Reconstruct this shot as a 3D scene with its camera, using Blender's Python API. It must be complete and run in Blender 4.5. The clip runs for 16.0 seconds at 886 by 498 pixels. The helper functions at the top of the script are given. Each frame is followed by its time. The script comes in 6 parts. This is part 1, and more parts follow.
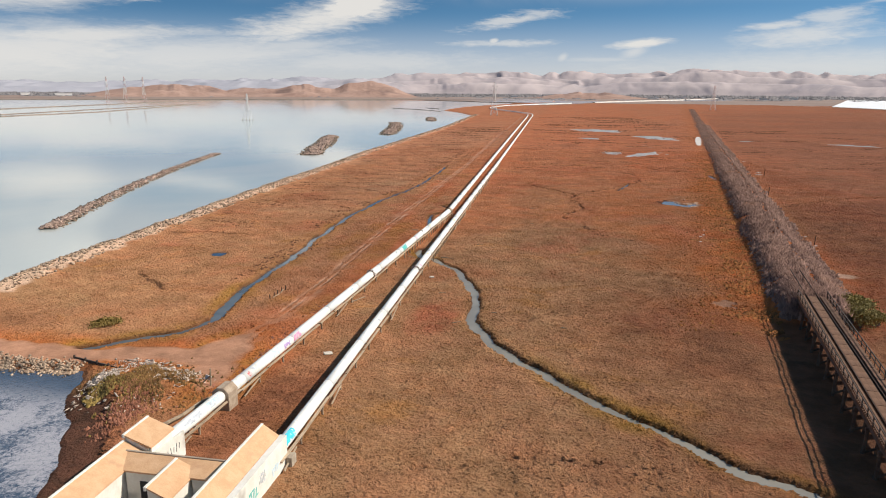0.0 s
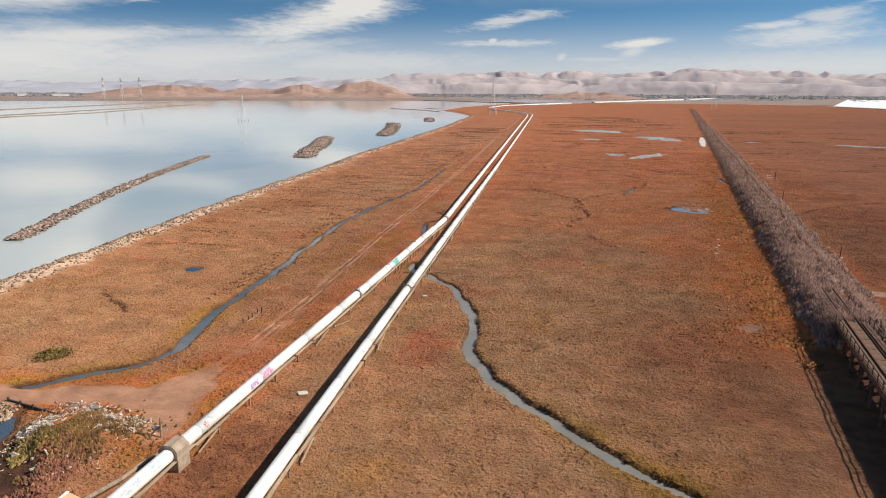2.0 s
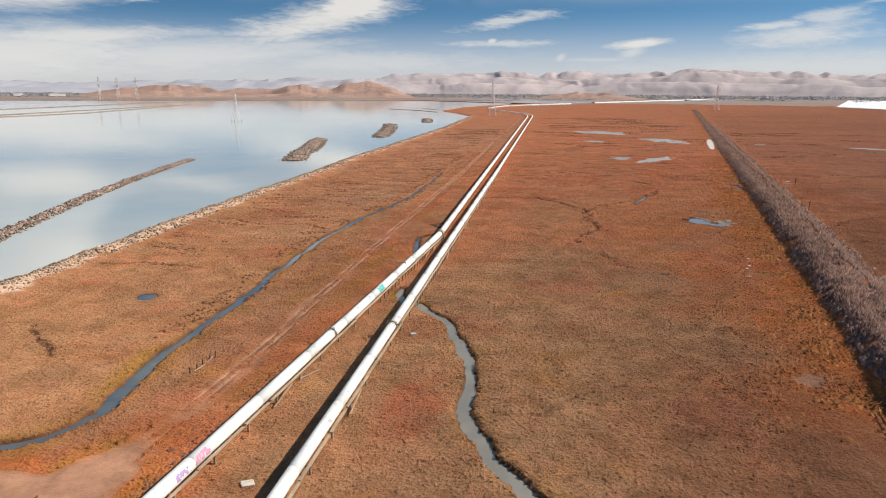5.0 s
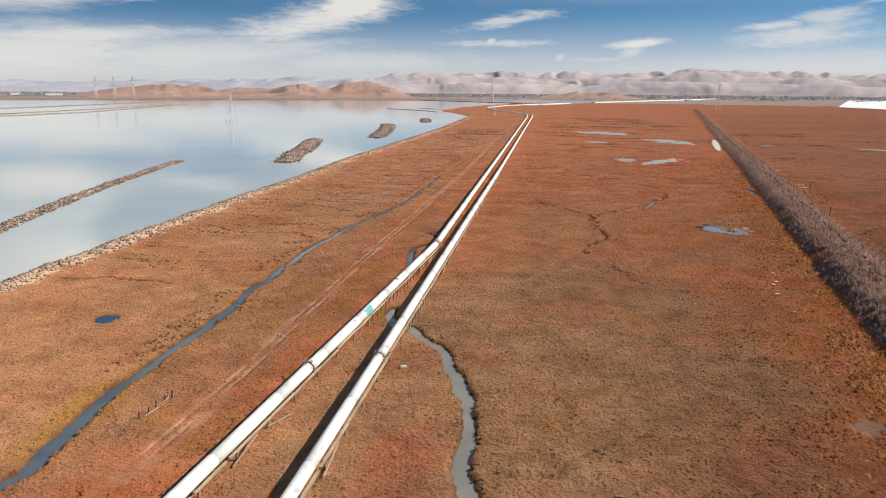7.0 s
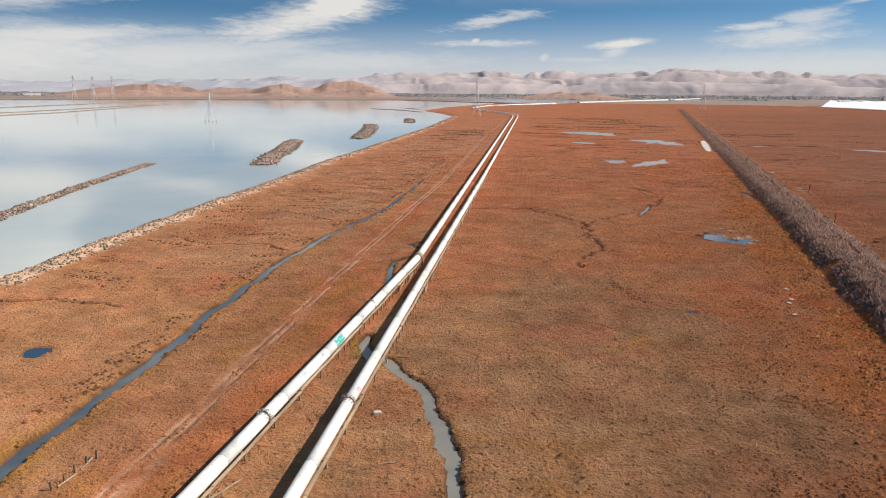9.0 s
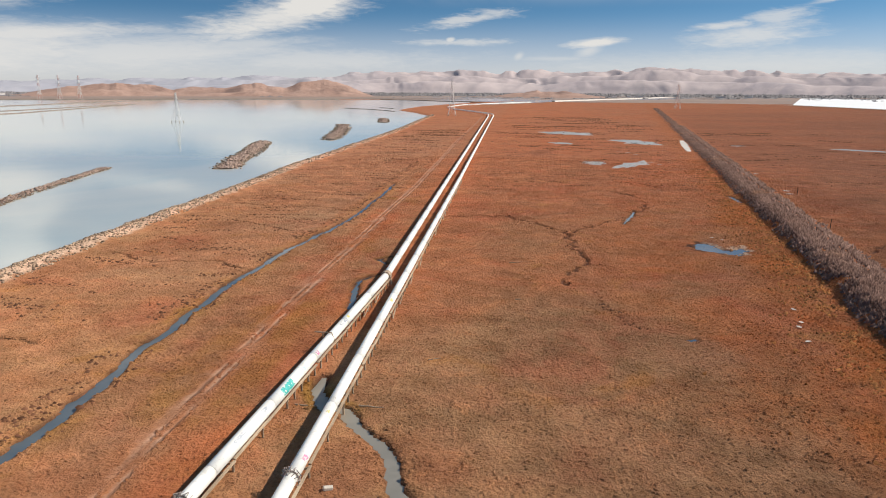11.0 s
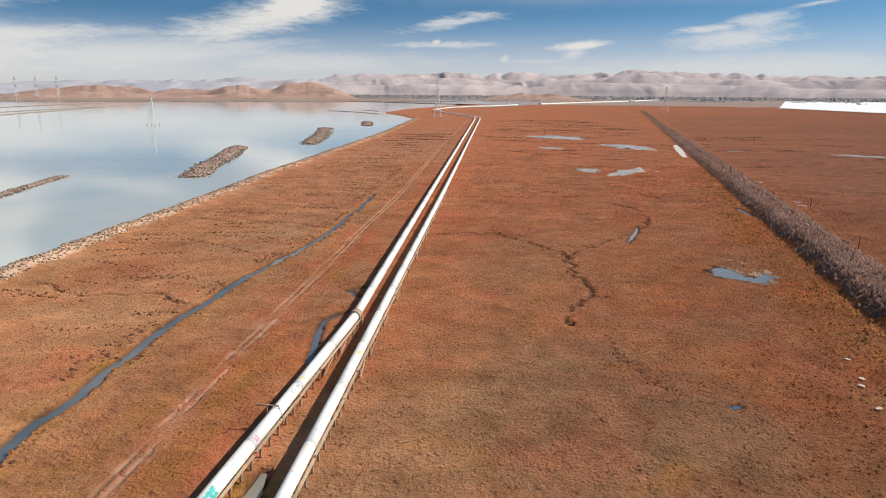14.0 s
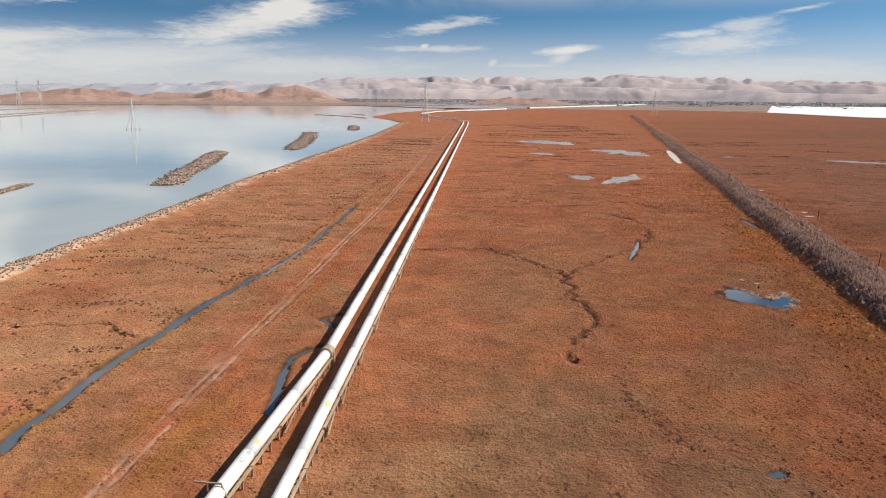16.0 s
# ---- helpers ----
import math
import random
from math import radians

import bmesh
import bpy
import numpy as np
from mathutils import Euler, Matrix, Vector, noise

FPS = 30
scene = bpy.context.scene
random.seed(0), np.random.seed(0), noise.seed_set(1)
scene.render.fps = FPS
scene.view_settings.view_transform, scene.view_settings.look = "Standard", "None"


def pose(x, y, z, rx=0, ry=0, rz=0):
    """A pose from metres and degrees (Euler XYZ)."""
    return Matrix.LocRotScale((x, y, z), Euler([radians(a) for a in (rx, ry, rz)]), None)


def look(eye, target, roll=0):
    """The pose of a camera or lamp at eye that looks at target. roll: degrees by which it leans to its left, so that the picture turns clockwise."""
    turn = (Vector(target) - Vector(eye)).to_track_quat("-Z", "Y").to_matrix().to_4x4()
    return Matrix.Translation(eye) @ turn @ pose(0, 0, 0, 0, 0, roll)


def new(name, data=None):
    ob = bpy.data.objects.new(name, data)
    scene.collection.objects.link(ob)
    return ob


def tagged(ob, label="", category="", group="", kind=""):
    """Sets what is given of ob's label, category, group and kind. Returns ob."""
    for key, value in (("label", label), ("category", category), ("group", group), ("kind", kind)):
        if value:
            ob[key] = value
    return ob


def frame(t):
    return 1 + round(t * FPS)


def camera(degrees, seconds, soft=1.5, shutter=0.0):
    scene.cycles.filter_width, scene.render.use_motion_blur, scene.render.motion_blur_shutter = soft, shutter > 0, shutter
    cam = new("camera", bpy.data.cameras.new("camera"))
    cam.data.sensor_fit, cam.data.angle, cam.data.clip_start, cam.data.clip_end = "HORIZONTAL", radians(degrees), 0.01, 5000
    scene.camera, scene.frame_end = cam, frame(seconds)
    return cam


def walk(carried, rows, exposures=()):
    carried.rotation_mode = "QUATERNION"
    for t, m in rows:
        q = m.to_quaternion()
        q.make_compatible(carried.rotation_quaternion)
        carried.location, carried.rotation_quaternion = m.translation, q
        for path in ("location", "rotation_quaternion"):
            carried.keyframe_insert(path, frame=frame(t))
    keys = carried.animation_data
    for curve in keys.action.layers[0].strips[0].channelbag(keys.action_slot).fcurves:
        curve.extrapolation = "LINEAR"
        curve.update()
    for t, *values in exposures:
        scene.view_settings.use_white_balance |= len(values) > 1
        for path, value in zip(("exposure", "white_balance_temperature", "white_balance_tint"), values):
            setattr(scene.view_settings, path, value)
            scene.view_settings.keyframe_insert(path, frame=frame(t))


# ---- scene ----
cam = camera(65.8, 16.0, soft=1.0)
PATH = [
    (0, (0.096, 1.412, 32.175), (-0.255, 3.328, 31.723), 0.34),
    (0.5, (-0.33, 4.323, 32.2), (-0.679, 6.24, 31.747), 0.34),
    (1, (-0.662, 7.233, 32.222), (-1.011, 9.15, 31.77), 0.34),
    (1.5, (-0.909, 10.133, 32.214), (-1.259, 12.049, 31.762), 0.34),
    (2, (-1.195, 12.934, 32.154), (-1.544, 14.851, 31.702), 0.24),
    (2.5, (-1.501, 15.755, 32.122), (-1.85, 17.671, 31.67), 0.24),
    (3, (-1.86, 18.639, 32.134), (-2.208, 20.556, 31.683), 0.24),
    (3.5, (-2.291, 21.578, 32.171), (-2.64, 23.495, 31.72), 0.24),
    (4, (-2.673, 24.584, 32.147), (-3.021, 26.502, 31.696), 0.24),
    (6.5, (-4.634, 39.478, 31.734), (-4.98, 41.396, 31.282), 0.34),
    (7, (-5.054, 42.43, 31.678), (-5.398, 44.348, 31.226), 0.34),
    (7.5, (-5.453, 45.282, 31.634), (-5.776, 47.204, 31.183), 0.34),
    (8, (-5.883, 48.164, 31.592), (-6.195, 50.087, 31.141), 0.34),
    (8.5, (-6.317, 51.191, 31.556), (-6.624, 53.115, 31.105), 0.34),
    (9, (-6.633, 54.298, 31.514), (-6.935, 56.223, 31.062), 0.34),
    (11.5, (-7.841, 70.482, 31.677), (-8.067, 72.416, 31.223), 0.24),
    (12, (-8.104, 73.627, 31.704), (-8.329, 75.562, 31.251), 0.24),
    (12.5, (-8.405, 76.768, 31.728), (-8.629, 78.704, 31.276), 0.34),
    (13, (-8.701, 79.986, 31.733), (-8.915, 81.923, 31.282), 0.34),
    (13.5, (-8.958, 83.2, 31.744), (-9.163, 85.138, 31.294), 0.34),
    (14, (-9.128, 86.323, 31.733), (-9.324, 88.263, 31.285), 0.34),
    (14.5, (-9.333, 89.425, 31.722), (-9.52, 91.366, 31.276), 0.34),
    (15, (-9.537, 92.528, 31.721), (-9.714, 94.47, 31.278), 0.34),
    (15.5, (-9.785, 95.762, 31.709), (-9.955, 97.706, 31.27), 0.44),
    (16, (-9.908, 98.94, 31.696), (-10.071, 100.885, 31.259), 0.44),
]
walk(cam, [(t, look(eye, target, roll)) for t, eye, target, roll in PATH])

# ---- world and sun ----
SUN_EL, SUN_AZ = 40.0, 78.0          # degrees; azimuth clockwise from +y
world = bpy.data.worlds.new("world")
scene.world = world
world.use_nodes = True
WN, WL = world.node_tree.nodes, world.node_tree.links
WN.clear()


def wnode(kind, **inputs):
    n = WN.new(kind)
    for k, v in inputs.items():
        key = int(k[1:]) if k[0] == "i" and k[1:].isdigit() else k
        if hasattr(v, "is_output"):
            WL.new(v, n.inputs[key])
        else:
            n.inputs[key].default_value = v
    return n


def wmath(op, a, b=0.0, c=0.0, clamp=False):
    n = wnode("ShaderNodeMath", i0=a, i1=b, i2=c)
    n.operation, n.use_clamp = op, clamp
    return n.outputs[0]


def wstep(v, lo, hi):
    n = wnode("ShaderNodeMapRange", i0=v, i1=lo, i2=hi, i3=0.0, i4=1.0)
    n.interpolation_type = "SMOOTHSTEP"
    return n.outputs[0]


def wmix(f, a, b):
    n = WN.new("ShaderNodeMix")
    n.data_type = "RGBA"
    for i, v in ((0, f), (6, a), (7, b)):
        if hasattr(v, "is_output"):
            WL.new(v, n.inputs[i])
        else:
            n.inputs[i].default_value = v
    return n.outputs[2]


gen = WN.new("ShaderNodeTexCoord").outputs["Generated"]
sep = wnode("ShaderNodeSeparateXYZ", i0=gen)
dx, dy, dz = sep.outputs
az = wmath("MULTIPLY", wmath("ARCTAN2", dx, dy), 57.2958)
el = wmath("MULTIPLY", wmath("ARCSINE", dz), 57.2958)
# thin air close to the horizon clears quickly, so the blue begins low
lift = wnode("ShaderNodeCombineXYZ", i0=dx, i1=dy, i2=wmath("MULTIPLY", wmath("MAXIMUM", dz, 0.0), 4.2))
sky = WN.new("ShaderNodeTexSky")
sky.sky_type, sky.sun_disc = "NISHITA", False
sky.sun_elevation, sky.sun_rotation = radians(SUN_EL), radians(SUN_AZ)
sky.air_density, sky.dust_density, sky.ozone_density = 1.0, 1.0, 1.6
nrm = WN.new("ShaderNodeVectorMath")
nrm.operation = "NORMALIZE"
WL.new(lift.outputs[0], nrm.inputs[0])
WL.new(nrm.outputs[0], sky.inputs[0])

# cirrus: soft banks torn by stretched noise
cv = wnode("ShaderNodeCombineXYZ", i0=wmath("MULTIPLY", az, 0.11), i1=wmath("MULTIPLY", el, 0.55), i2=0.0)
n1 = wnode("ShaderNodeTexNoise", Vector=cv.outputs[0], Scale=1.0, Detail=7.0, Roughness=0.58, Distortion=0.6)
n2 = wnode("ShaderNodeTexNoise", Vector=cv.outputs[0], Scale=3.1, Detail=5.0, Roughness=0.6, Distortion=1.2)
tear = wmath("ADD", wmath("MULTIPLY", n1.outputs[0], 1.5), wmath("MULTIPLY", n2.outputs[0], 0.7))
n4 = wnode("ShaderNodeTexNoise", Vector=cv.outputs[0], Scale=7.5, Detail=4.0, Roughness=0.6, Distortion=1.0)
tear = wmath("SUBTRACT", wmath("ADD", tear, wmath("MULTIPLY", n4.outputs[0], 0.7)), 1.45)
# centre azimuth, elevation, half sizes (degrees), tilt, how torn, how dense
BANKS = [
    (-41.0, 2.6, 14.0, 2.0, 2, 0.45, 0.78),
    (-38.0, 3.6, 11.0, 0.8, 3, 0.6, 0.80),
    (-30.0, 2.6, 13.0, 1.6, 2, 0.5, 0.60),
    (-20.5, 5.3, 7.6, 1.35, 13, 0.75, 0.90),
    (-17.8, 6.3, 3.6, 1.15, 14, 0.6, 0.95, 0.6),
    (-30.5, 7.1, 5.5, 0.5, 9, 1.0, 0.85),
    (-40.0, 6.7, 6.0, 1.5, 3, 0.5, 0.85),
    (-22.0, 3.4, 6.0, 0.5, 4, 0.7, 0.50),
    (-17.0, 2.3, 12.0, 0.8, 1, 0.8, 0.42),
    (-5.0, 5.4, 3.6, 0.42, 9, 1.2, 0.66),
    (-3.0, 5.9, 1.8, 0.3, -6, 1.0, 0.55),
    (-6.4, 3.85, 0.5, 0.26, 10, 0.3, 0.75, 0.6),
    (-6.5, 3.65, 4.4, 0.28, 1, 1.1, 0.58),
    (5.0, 3.6, 2.7, 0.45, 5, 0.45, 0.92, 0.6),
    (4.6, 3.0, 1.2, 0.5, 20, 0.3, 0.55),
    (-0.9, 2.6, 0.45, 0.3, 30, 0.3, 0.50),
    (2.4, 2.4, 3.4, 0.2, 0, 0.6, 0.30),
    (16.5, 4.0, 4.6, 0.9, 6, 0.75, 0.66),
    (14.6, 4.7, 2.4, 0.3, 3, 1.0, 0.7),
    (18.0, 5.2, 2.2, 0.5, 8, 1.0, 0.6),
    (17.0, 1.9, 15.0, 1.1, 0, 0.6, 0.42),
    (21.6, 6.25, 2.4, 0.24, 9, 0.8, 0.75),
    (25.0, 7.4, 3.0, 0.28, 4, 0.8, 0.75),
]
cover = None
for a0, e0, ra, re, tilt, torn, dens, *edge in BANKS:
    ca, sa = math.cos(radians(tilt)), math.sin(radians(tilt))
    da, de = wmath("SUBTRACT", az, a0), wmath("SUBTRACT", el, e0)
    p = wmath("DIVIDE", wmath("ADD", wmath("MULTIPLY", da, ca), wmath("MULTIPLY", de, sa)), ra)
    q = wmath("DIVIDE", wmath("SUBTRACT", wmath("MULTIPLY", de, ca), wmath("MULTIPLY", da, sa)), re)
    d = wmath("SQRT", wmath("ADD", wmath("MULTIPLY", p, p), wmath("MULTIPLY", q, q)))
    d = wmath("SUBTRACT", d, wmath("MULTIPLY", tear, torn * 1.6))
    m = wmath("MULTIPLY", wstep(wmath("SUBTRACT", 1.0, d), -0.35 if not edge else -0.1, 0.95 if not edge else edge[0]), dens)
    cover = m if cover is None else wmath("MAXIMUM", cover, m)
# broken high cloud over the rest of the sky
hv = wnode("ShaderNodeVectorMath", i0=gen, i1=(2.6, 2.6, 6.0))
hv.operation = "MULTIPLY"
n3 = wnode("ShaderNodeTexNoise", Vector=hv.outputs[0], Scale=1.6, Detail=6.0, Roughness=0.55, Distortion=0.5)
high = wmath("MULTIPLY", wstep(n3.outputs[0], 0.42, 0.61), wmath("MULTIPLY", wstep(el, 6.0, 10.0), wmath("SUBTRACT", 1.0, wstep(el, 15.0, 30.0))))
cover = wmath("MAXIMUM", cover, wmath("MULTIPLY", high, 0.8))
haze = wmath("SUBTRACT", 1.0, wstep(el, 0.3, 6.3))
SKY = 0.105
dim = wnode("ShaderNodeVectorMath", i0=sky.outputs[0], i1=(SKY * 0.62, SKY * 1.0, SKY * 1.08))
dim.operation = "MULTIPLY"
hazed = wmix(wmath("MULTIPLY", haze, 0.85), dim.outputs[0], (0.655, 0.625, 0.635, 1))
clouded = wmix(cover, hazed, (0.80, 0.775, 0.735, 1))
bg = wnode("ShaderNodeBackground", i0=clouded, i1=1.0)
WL.new(bg.outputs[0], WN.new("ShaderNodeOutputWorld").inputs[0])

sun = new("sun", bpy.data.lights.new("sun", "SUN"))
sun.data.energy, sun.data.angle, sun.data.color = 5.2, radians(0.6), (1.0, 0.93, 0.83)
se, sa_ = radians(SUN_EL), radians(SUN_AZ)
sun.matrix_world = look((0, 0, 60), (-math.sin(sa_) * math.cos(se), -math.cos(sa_) * math.cos(se), 60 - math.sin(se)))

# ---- materials ----


class Mat:
    """A node material: short calls for nodes."""

    def __init__(self, name):
        self.m = bpy.data.materials.new(name)
        self.m.use_nodes = True
        self.t = self.m.node_tree
        self.b = self.t.nodes["Principled BSDF"]
        self.co = self.t.nodes.new("ShaderNodeTexCoord").outputs["Object"]

    def put(self, sock, v):
        if hasattr(v, "is_output"):
            self.t.links.new(v, sock)
        else:
            sock.default_value = v

    def node(self, kind, **inputs):
        n = self.t.nodes.new(kind)
        for k, v in inputs.items():
            self.put(n.inputs[int(k[1:]) if k[0] == "i" and k[1:].isdigit() else k], v)
        return n

    def noise(self, scale, detail=4.0, rough=0.55, dist=0.0, vec=None, stretch=None):
        v = self.co if vec is None else vec
        if stretch:
            s = self.node("ShaderNodeVectorMath", i0=v, i1=stretch)
            s.operation = "MULTIPLY"
            v = s.outputs[0]
        return self.node("ShaderNodeTexNoise", Vector=v, Scale=scale, Detail=detail, Roughness=rough, Distortion=dist).outputs[0]

    def math(self, op, a, b=0.0, c=0.0, clamp=False):
        n = self.node("ShaderNodeMath", i0=a, i1=b, i2=c)
        n.operation, n.use_clamp = op, clamp
        return n.outputs[0]

    def step(self, v, lo, hi):
        n = self.node("ShaderNodeMapRange", i0=v, i1=lo, i2=hi, i3=0.0, i4=1.0)
        n.interpolation_type = "SMOOTHSTEP"
        return n.outputs[0]

    def mix(self, f, a, b):
        n = self.t.nodes.new("ShaderNodeMix")
        n.data_type = "RGBA"
        for i, v in ((0, f), (6, a), (7, b)):
            if isinstance(v, tuple) and len(v) == 3:
                v = (*v, 1)
            self.put(n.inputs[i], v)
        return n.outputs[2]

    def bump(self, h, dist, strength=1.0):
        n = self.node("ShaderNodeBump", Height=h, Distance=dist, Strength=strength)
        self.put(self.b.inputs["Normal"], n.outputs[0])

    def attr(self, name):
        n = self.t.nodes.new("ShaderNodeAttribute")
        n.attribute_name = name
        s = self.node("ShaderNodeSeparateColor", i0=n.outputs["Color"])
        return s.outputs

    def random(self):
        return self.t.nodes.new("ShaderNodeObjectInfo").outputs["Random"]

    def island(self):
        return self.t.nodes.new("ShaderNodeNewGeometry").outputs["Random Per Island"]

    def done(self, color, rough=0.8, metal=0.0, spec=None):
        self.put(self.b.inputs["Base Color"], (*color, 1) if isinstance(color, tuple) and len(color) == 3 else color)
        self.put(self.b.inputs["Roughness"], rough)
        self.put(self.b.inputs["Metallic"], metal)
        if spec is not None:
            self.put(self.b.inputs["Specular IOR Level"], spec)
        return self.m


def simple(name, c1, c2, scale, rough=0.8, metal=0.0, bump=0.0, fine=6.0, c3=None, stretch=None, island=False, spec=None):
    k = Mat(name)
    a, b = k.noise(scale, 5, stretch=stretch), k.noise(scale * fine, 3)
    f = k.step(k.math("ADD", k.math("MULTIPLY", a, 0.7), k.math("MULTIPLY", b, 0.3)), 0.35, 0.65)
    col = k.mix(f, c1, c2)
    if c3:
        col = k.mix(k.step(k.noise(scale * 0.37, 4), 0.56, 0.72), col, c3)
    if island:
        r = k.math("ADD", 0.62, k.math("MULTIPLY", k.island(), 0.7))
        v = k.node("ShaderNodeVectorMath", i0=col, i3=r)
        v.operation = "SCALE"
        col = v.outputs[0]
    if bump:
        k.bump(k.math("ADD", b, a) if bump > 1 else b, bump)
    return k.done(col, rough, metal, spec)


def marsh_material():
    k = Mat("marsh")
    c, d, e = k.attr("cover"), k.attr("wet"), k.attr("stand")
    dirt, green, rust = c[0], c[1], c[2]
    mud, salt, straw = d[0], d[1], d[2]
    tan, deep, red = e[0], e[1], e[2]
    big = k.noise(0.016, 5, 0.6, 0.8)
    mid = k.noise(0.085, 5, 0.65, 0.5)
    mott = k.noise(0.3, 4, 0.65, 0.3)
    small = k.noise(1.1, 4, 0.65)
    tuft = k.noise(2.6, 4, 0.7)
    streak = k.noise(0.05, 4, 0.6, 0.4, stretch=(0.7, 1.3, 1))
    col = k.mix(k.step(k.math("ADD", k.math("MULTIPLY", big, 0.6), k.math("MULTIPLY", mid, 0.5)), 0.44, 0.66), (0.40, 0.162, 0.076), (0.43, 0.142, 0.062))
    col = k.mix(k.math("MULTIPLY", k.step(streak, 0.5, 0.66), 0.55), col, (0.46, 0.235, 0.12))
    col = k.mix(k.math("MULTIPLY", k.step(k.noise(0.05, 5, 0.6, 0.6, stretch=(0.6, 1.2, 1)), 0.56, 0.68), 0.28), col, (0.17, 0.07, 0.036))
    col = k.mix(tan, col, k.mix(k.step(k.math("ADD", k.math("MULTIPLY", mid, 0.6), k.math("MULTIPLY", streak, 0.4)), 0.42, 0.6), (0.262, 0.18, 0.118), (0.335, 0.238, 0.157)))
    col = k.mix(k.math("MULTIPLY", straw, 0.95), col, k.mix(k.step(mott, 0.35, 0.65), (0.255, 0.176, 0.104), (0.325, 0.236, 0.144)))
    # soft patches of grey-tan, orange, red and olive plants
    for seed, scale, lo, hi, amount, tint in ((3.0, 0.09, 0.44, 0.66, 0.45, (0.40, 0.225, 0.14)), (11.0, 0.12, 0.48, 0.68, 0.4, (0.50, 0.185, 0.065)), (19.0, 0.10, 0.5, 0.68, 0.4, (0.40, 0.12, 0.075)), (27.0, 0.08, 0.56, 0.70, 0.5, (0.40, 0.22, 0.07)), (35.0, 0.2, 0.48, 0.70, 0.3, (0.25, 0.115, 0.065))):
        at = k.node("ShaderNodeVectorMath", i0=k.co, i1=(seed * 37.0, seed * 53.0, 0.0)).outputs[0]
        col = k.mix(k.math("MULTIPLY", k.step(k.noise(scale, 6, 0.66, 0.7, vec=at), lo, hi), k.math("MULTIPLY", amount, k.math("SUBTRACT", 1.0, k.math("MAXIMUM", k.math("MULTIPLY", tan, 0.75 if 10 < seed < 20 else 0.25), k.math("MULTIPLY", straw, 0.85 if 10 < seed < 20 else 0.0))))), col, tint)
    col = k.mix(k.math("MULTIPLY", red, k.math("MULTIPLY", k.step(k.math("ADD", mid, k.math("MULTIPLY", mott, 0.5)), 0.6, 0.9), 0.6)), col, (0.34, 0.09, 0.055))
    col = k.mix(k.math("MULTIPLY", rust, k.math("MULTIPLY", k.step(k.math("ADD", mid, k.math("MULTIPLY", mott, 0.5)), 0.42, 0.8), 0.95)), col, k.mix(k.step(mott, 0.42, 0.6), (0.43, 0.15, 0.045), (0.34, 0.135, 0.045)))
    col = k.mix(k.math("MULTIPLY", green, k.step(k.math("ADD", mid, k.math("MULTIPLY", mott, 0.5)), 0.55, 0.9)), col, (0.27, 0.175, 0.04))
    col = k.mix(k.math("MULTIPLY", deep, 0.88), col, k.mix(k.step(mott, 0.4, 0.62), (0.14, 0.064, 0.040), (0.22, 0.098, 0.060)))
    tick = k.noise(0.34, 5, 0.65, 0.8, stretch=(0.7, 1.0, 1))
    col = k.mix(k.math("MULTIPLY", k.step(tick, 0.58, 0.72), 0.35), col, (0.14, 0.058, 0.03))
    col = k.mix(k.math("MULTIPLY", k.step(tick, 0.42, 0.30), 0.30), col, (0.50, 0.25, 0.12))
    # thin dark drains and pale streaks that run across the far marsh
    far = k.step(k.node("ShaderNodeSeparateXYZ", i0=k.co).outputs[1], 200.0, 330.0)
    drain = k.noise(0.13, 6, 0.7, 0.9, stretch=(0.55, 1.0, 1))
    col = k.mix(k.math("MULTIPLY", far, k.math("MULTIPLY", k.step(drain, 0.575, 0.63), 0.75)), col, (0.13, 0.055, 0.034))
    col = k.mix(k.math("MULTIPLY", far, k.math("MULTIPLY", k.step(drain, 0.44, 0.37), 0.45)), col, (0.47, 0.245, 0.14))
    # bleached single plants, and the shade in gaps between tufts painted dark
    col = k.mix(k.math("MULTIPLY", k.step(small, 0.54, 0.72), 0.25), col, (0.48, 0.27, 0.155))
    gap = k.math("ADD", k.math("MULTIPLY", tuft, 0.6), k.math("ADD", k.math("MULTIPLY", small, 0.3), k.math("MULTIPLY", mott, 0.1)))
    col = k.mix(k.math("MULTIPLY", k.step(gap, 0.50, 0.36), 0.22), col, (0.10, 0.04, 0.02))
    soil = k.mix(k.step(k.noise(0.35, 5, 0.6, 0.4), 0.3, 0.7), (0.235, 0.15, 0.112), (0.33, 0.215, 0.16))
    bare = k.math("MULTIPLY", dirt, k.step(k.math("ADD", dirt, k.math("MULTIPLY", small, 0.5)), 0.45, 0.85))
    col = k.mix(bare, col, soil)
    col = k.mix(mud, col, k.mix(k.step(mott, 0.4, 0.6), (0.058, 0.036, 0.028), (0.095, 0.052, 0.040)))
    col = k.mix(salt, col, k.mix(small, (0.45, 0.36, 0.29), (0.62, 0.54, 0.47)))
    k.bump(k.math("MULTIPLY", k.math("ADD", k.math("MULTIPLY", tuft, 0.75), k.math("MULTIPLY", small, 0.8)), k.math("SUBTRACT", 1.0, k.math("MULTIPLY", bare, 0.75))), 0.42)
    k.b.inputs["Diffuse Roughness"].default_value = 1.0
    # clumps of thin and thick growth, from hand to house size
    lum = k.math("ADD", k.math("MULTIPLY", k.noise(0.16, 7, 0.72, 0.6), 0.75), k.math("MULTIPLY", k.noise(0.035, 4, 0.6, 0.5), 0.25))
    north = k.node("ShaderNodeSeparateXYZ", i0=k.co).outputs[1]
    # mottling weakens and the colour turns paler and pinker towards the north
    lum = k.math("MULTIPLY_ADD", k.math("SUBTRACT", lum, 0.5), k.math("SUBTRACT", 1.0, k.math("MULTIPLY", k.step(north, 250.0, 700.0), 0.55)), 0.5)
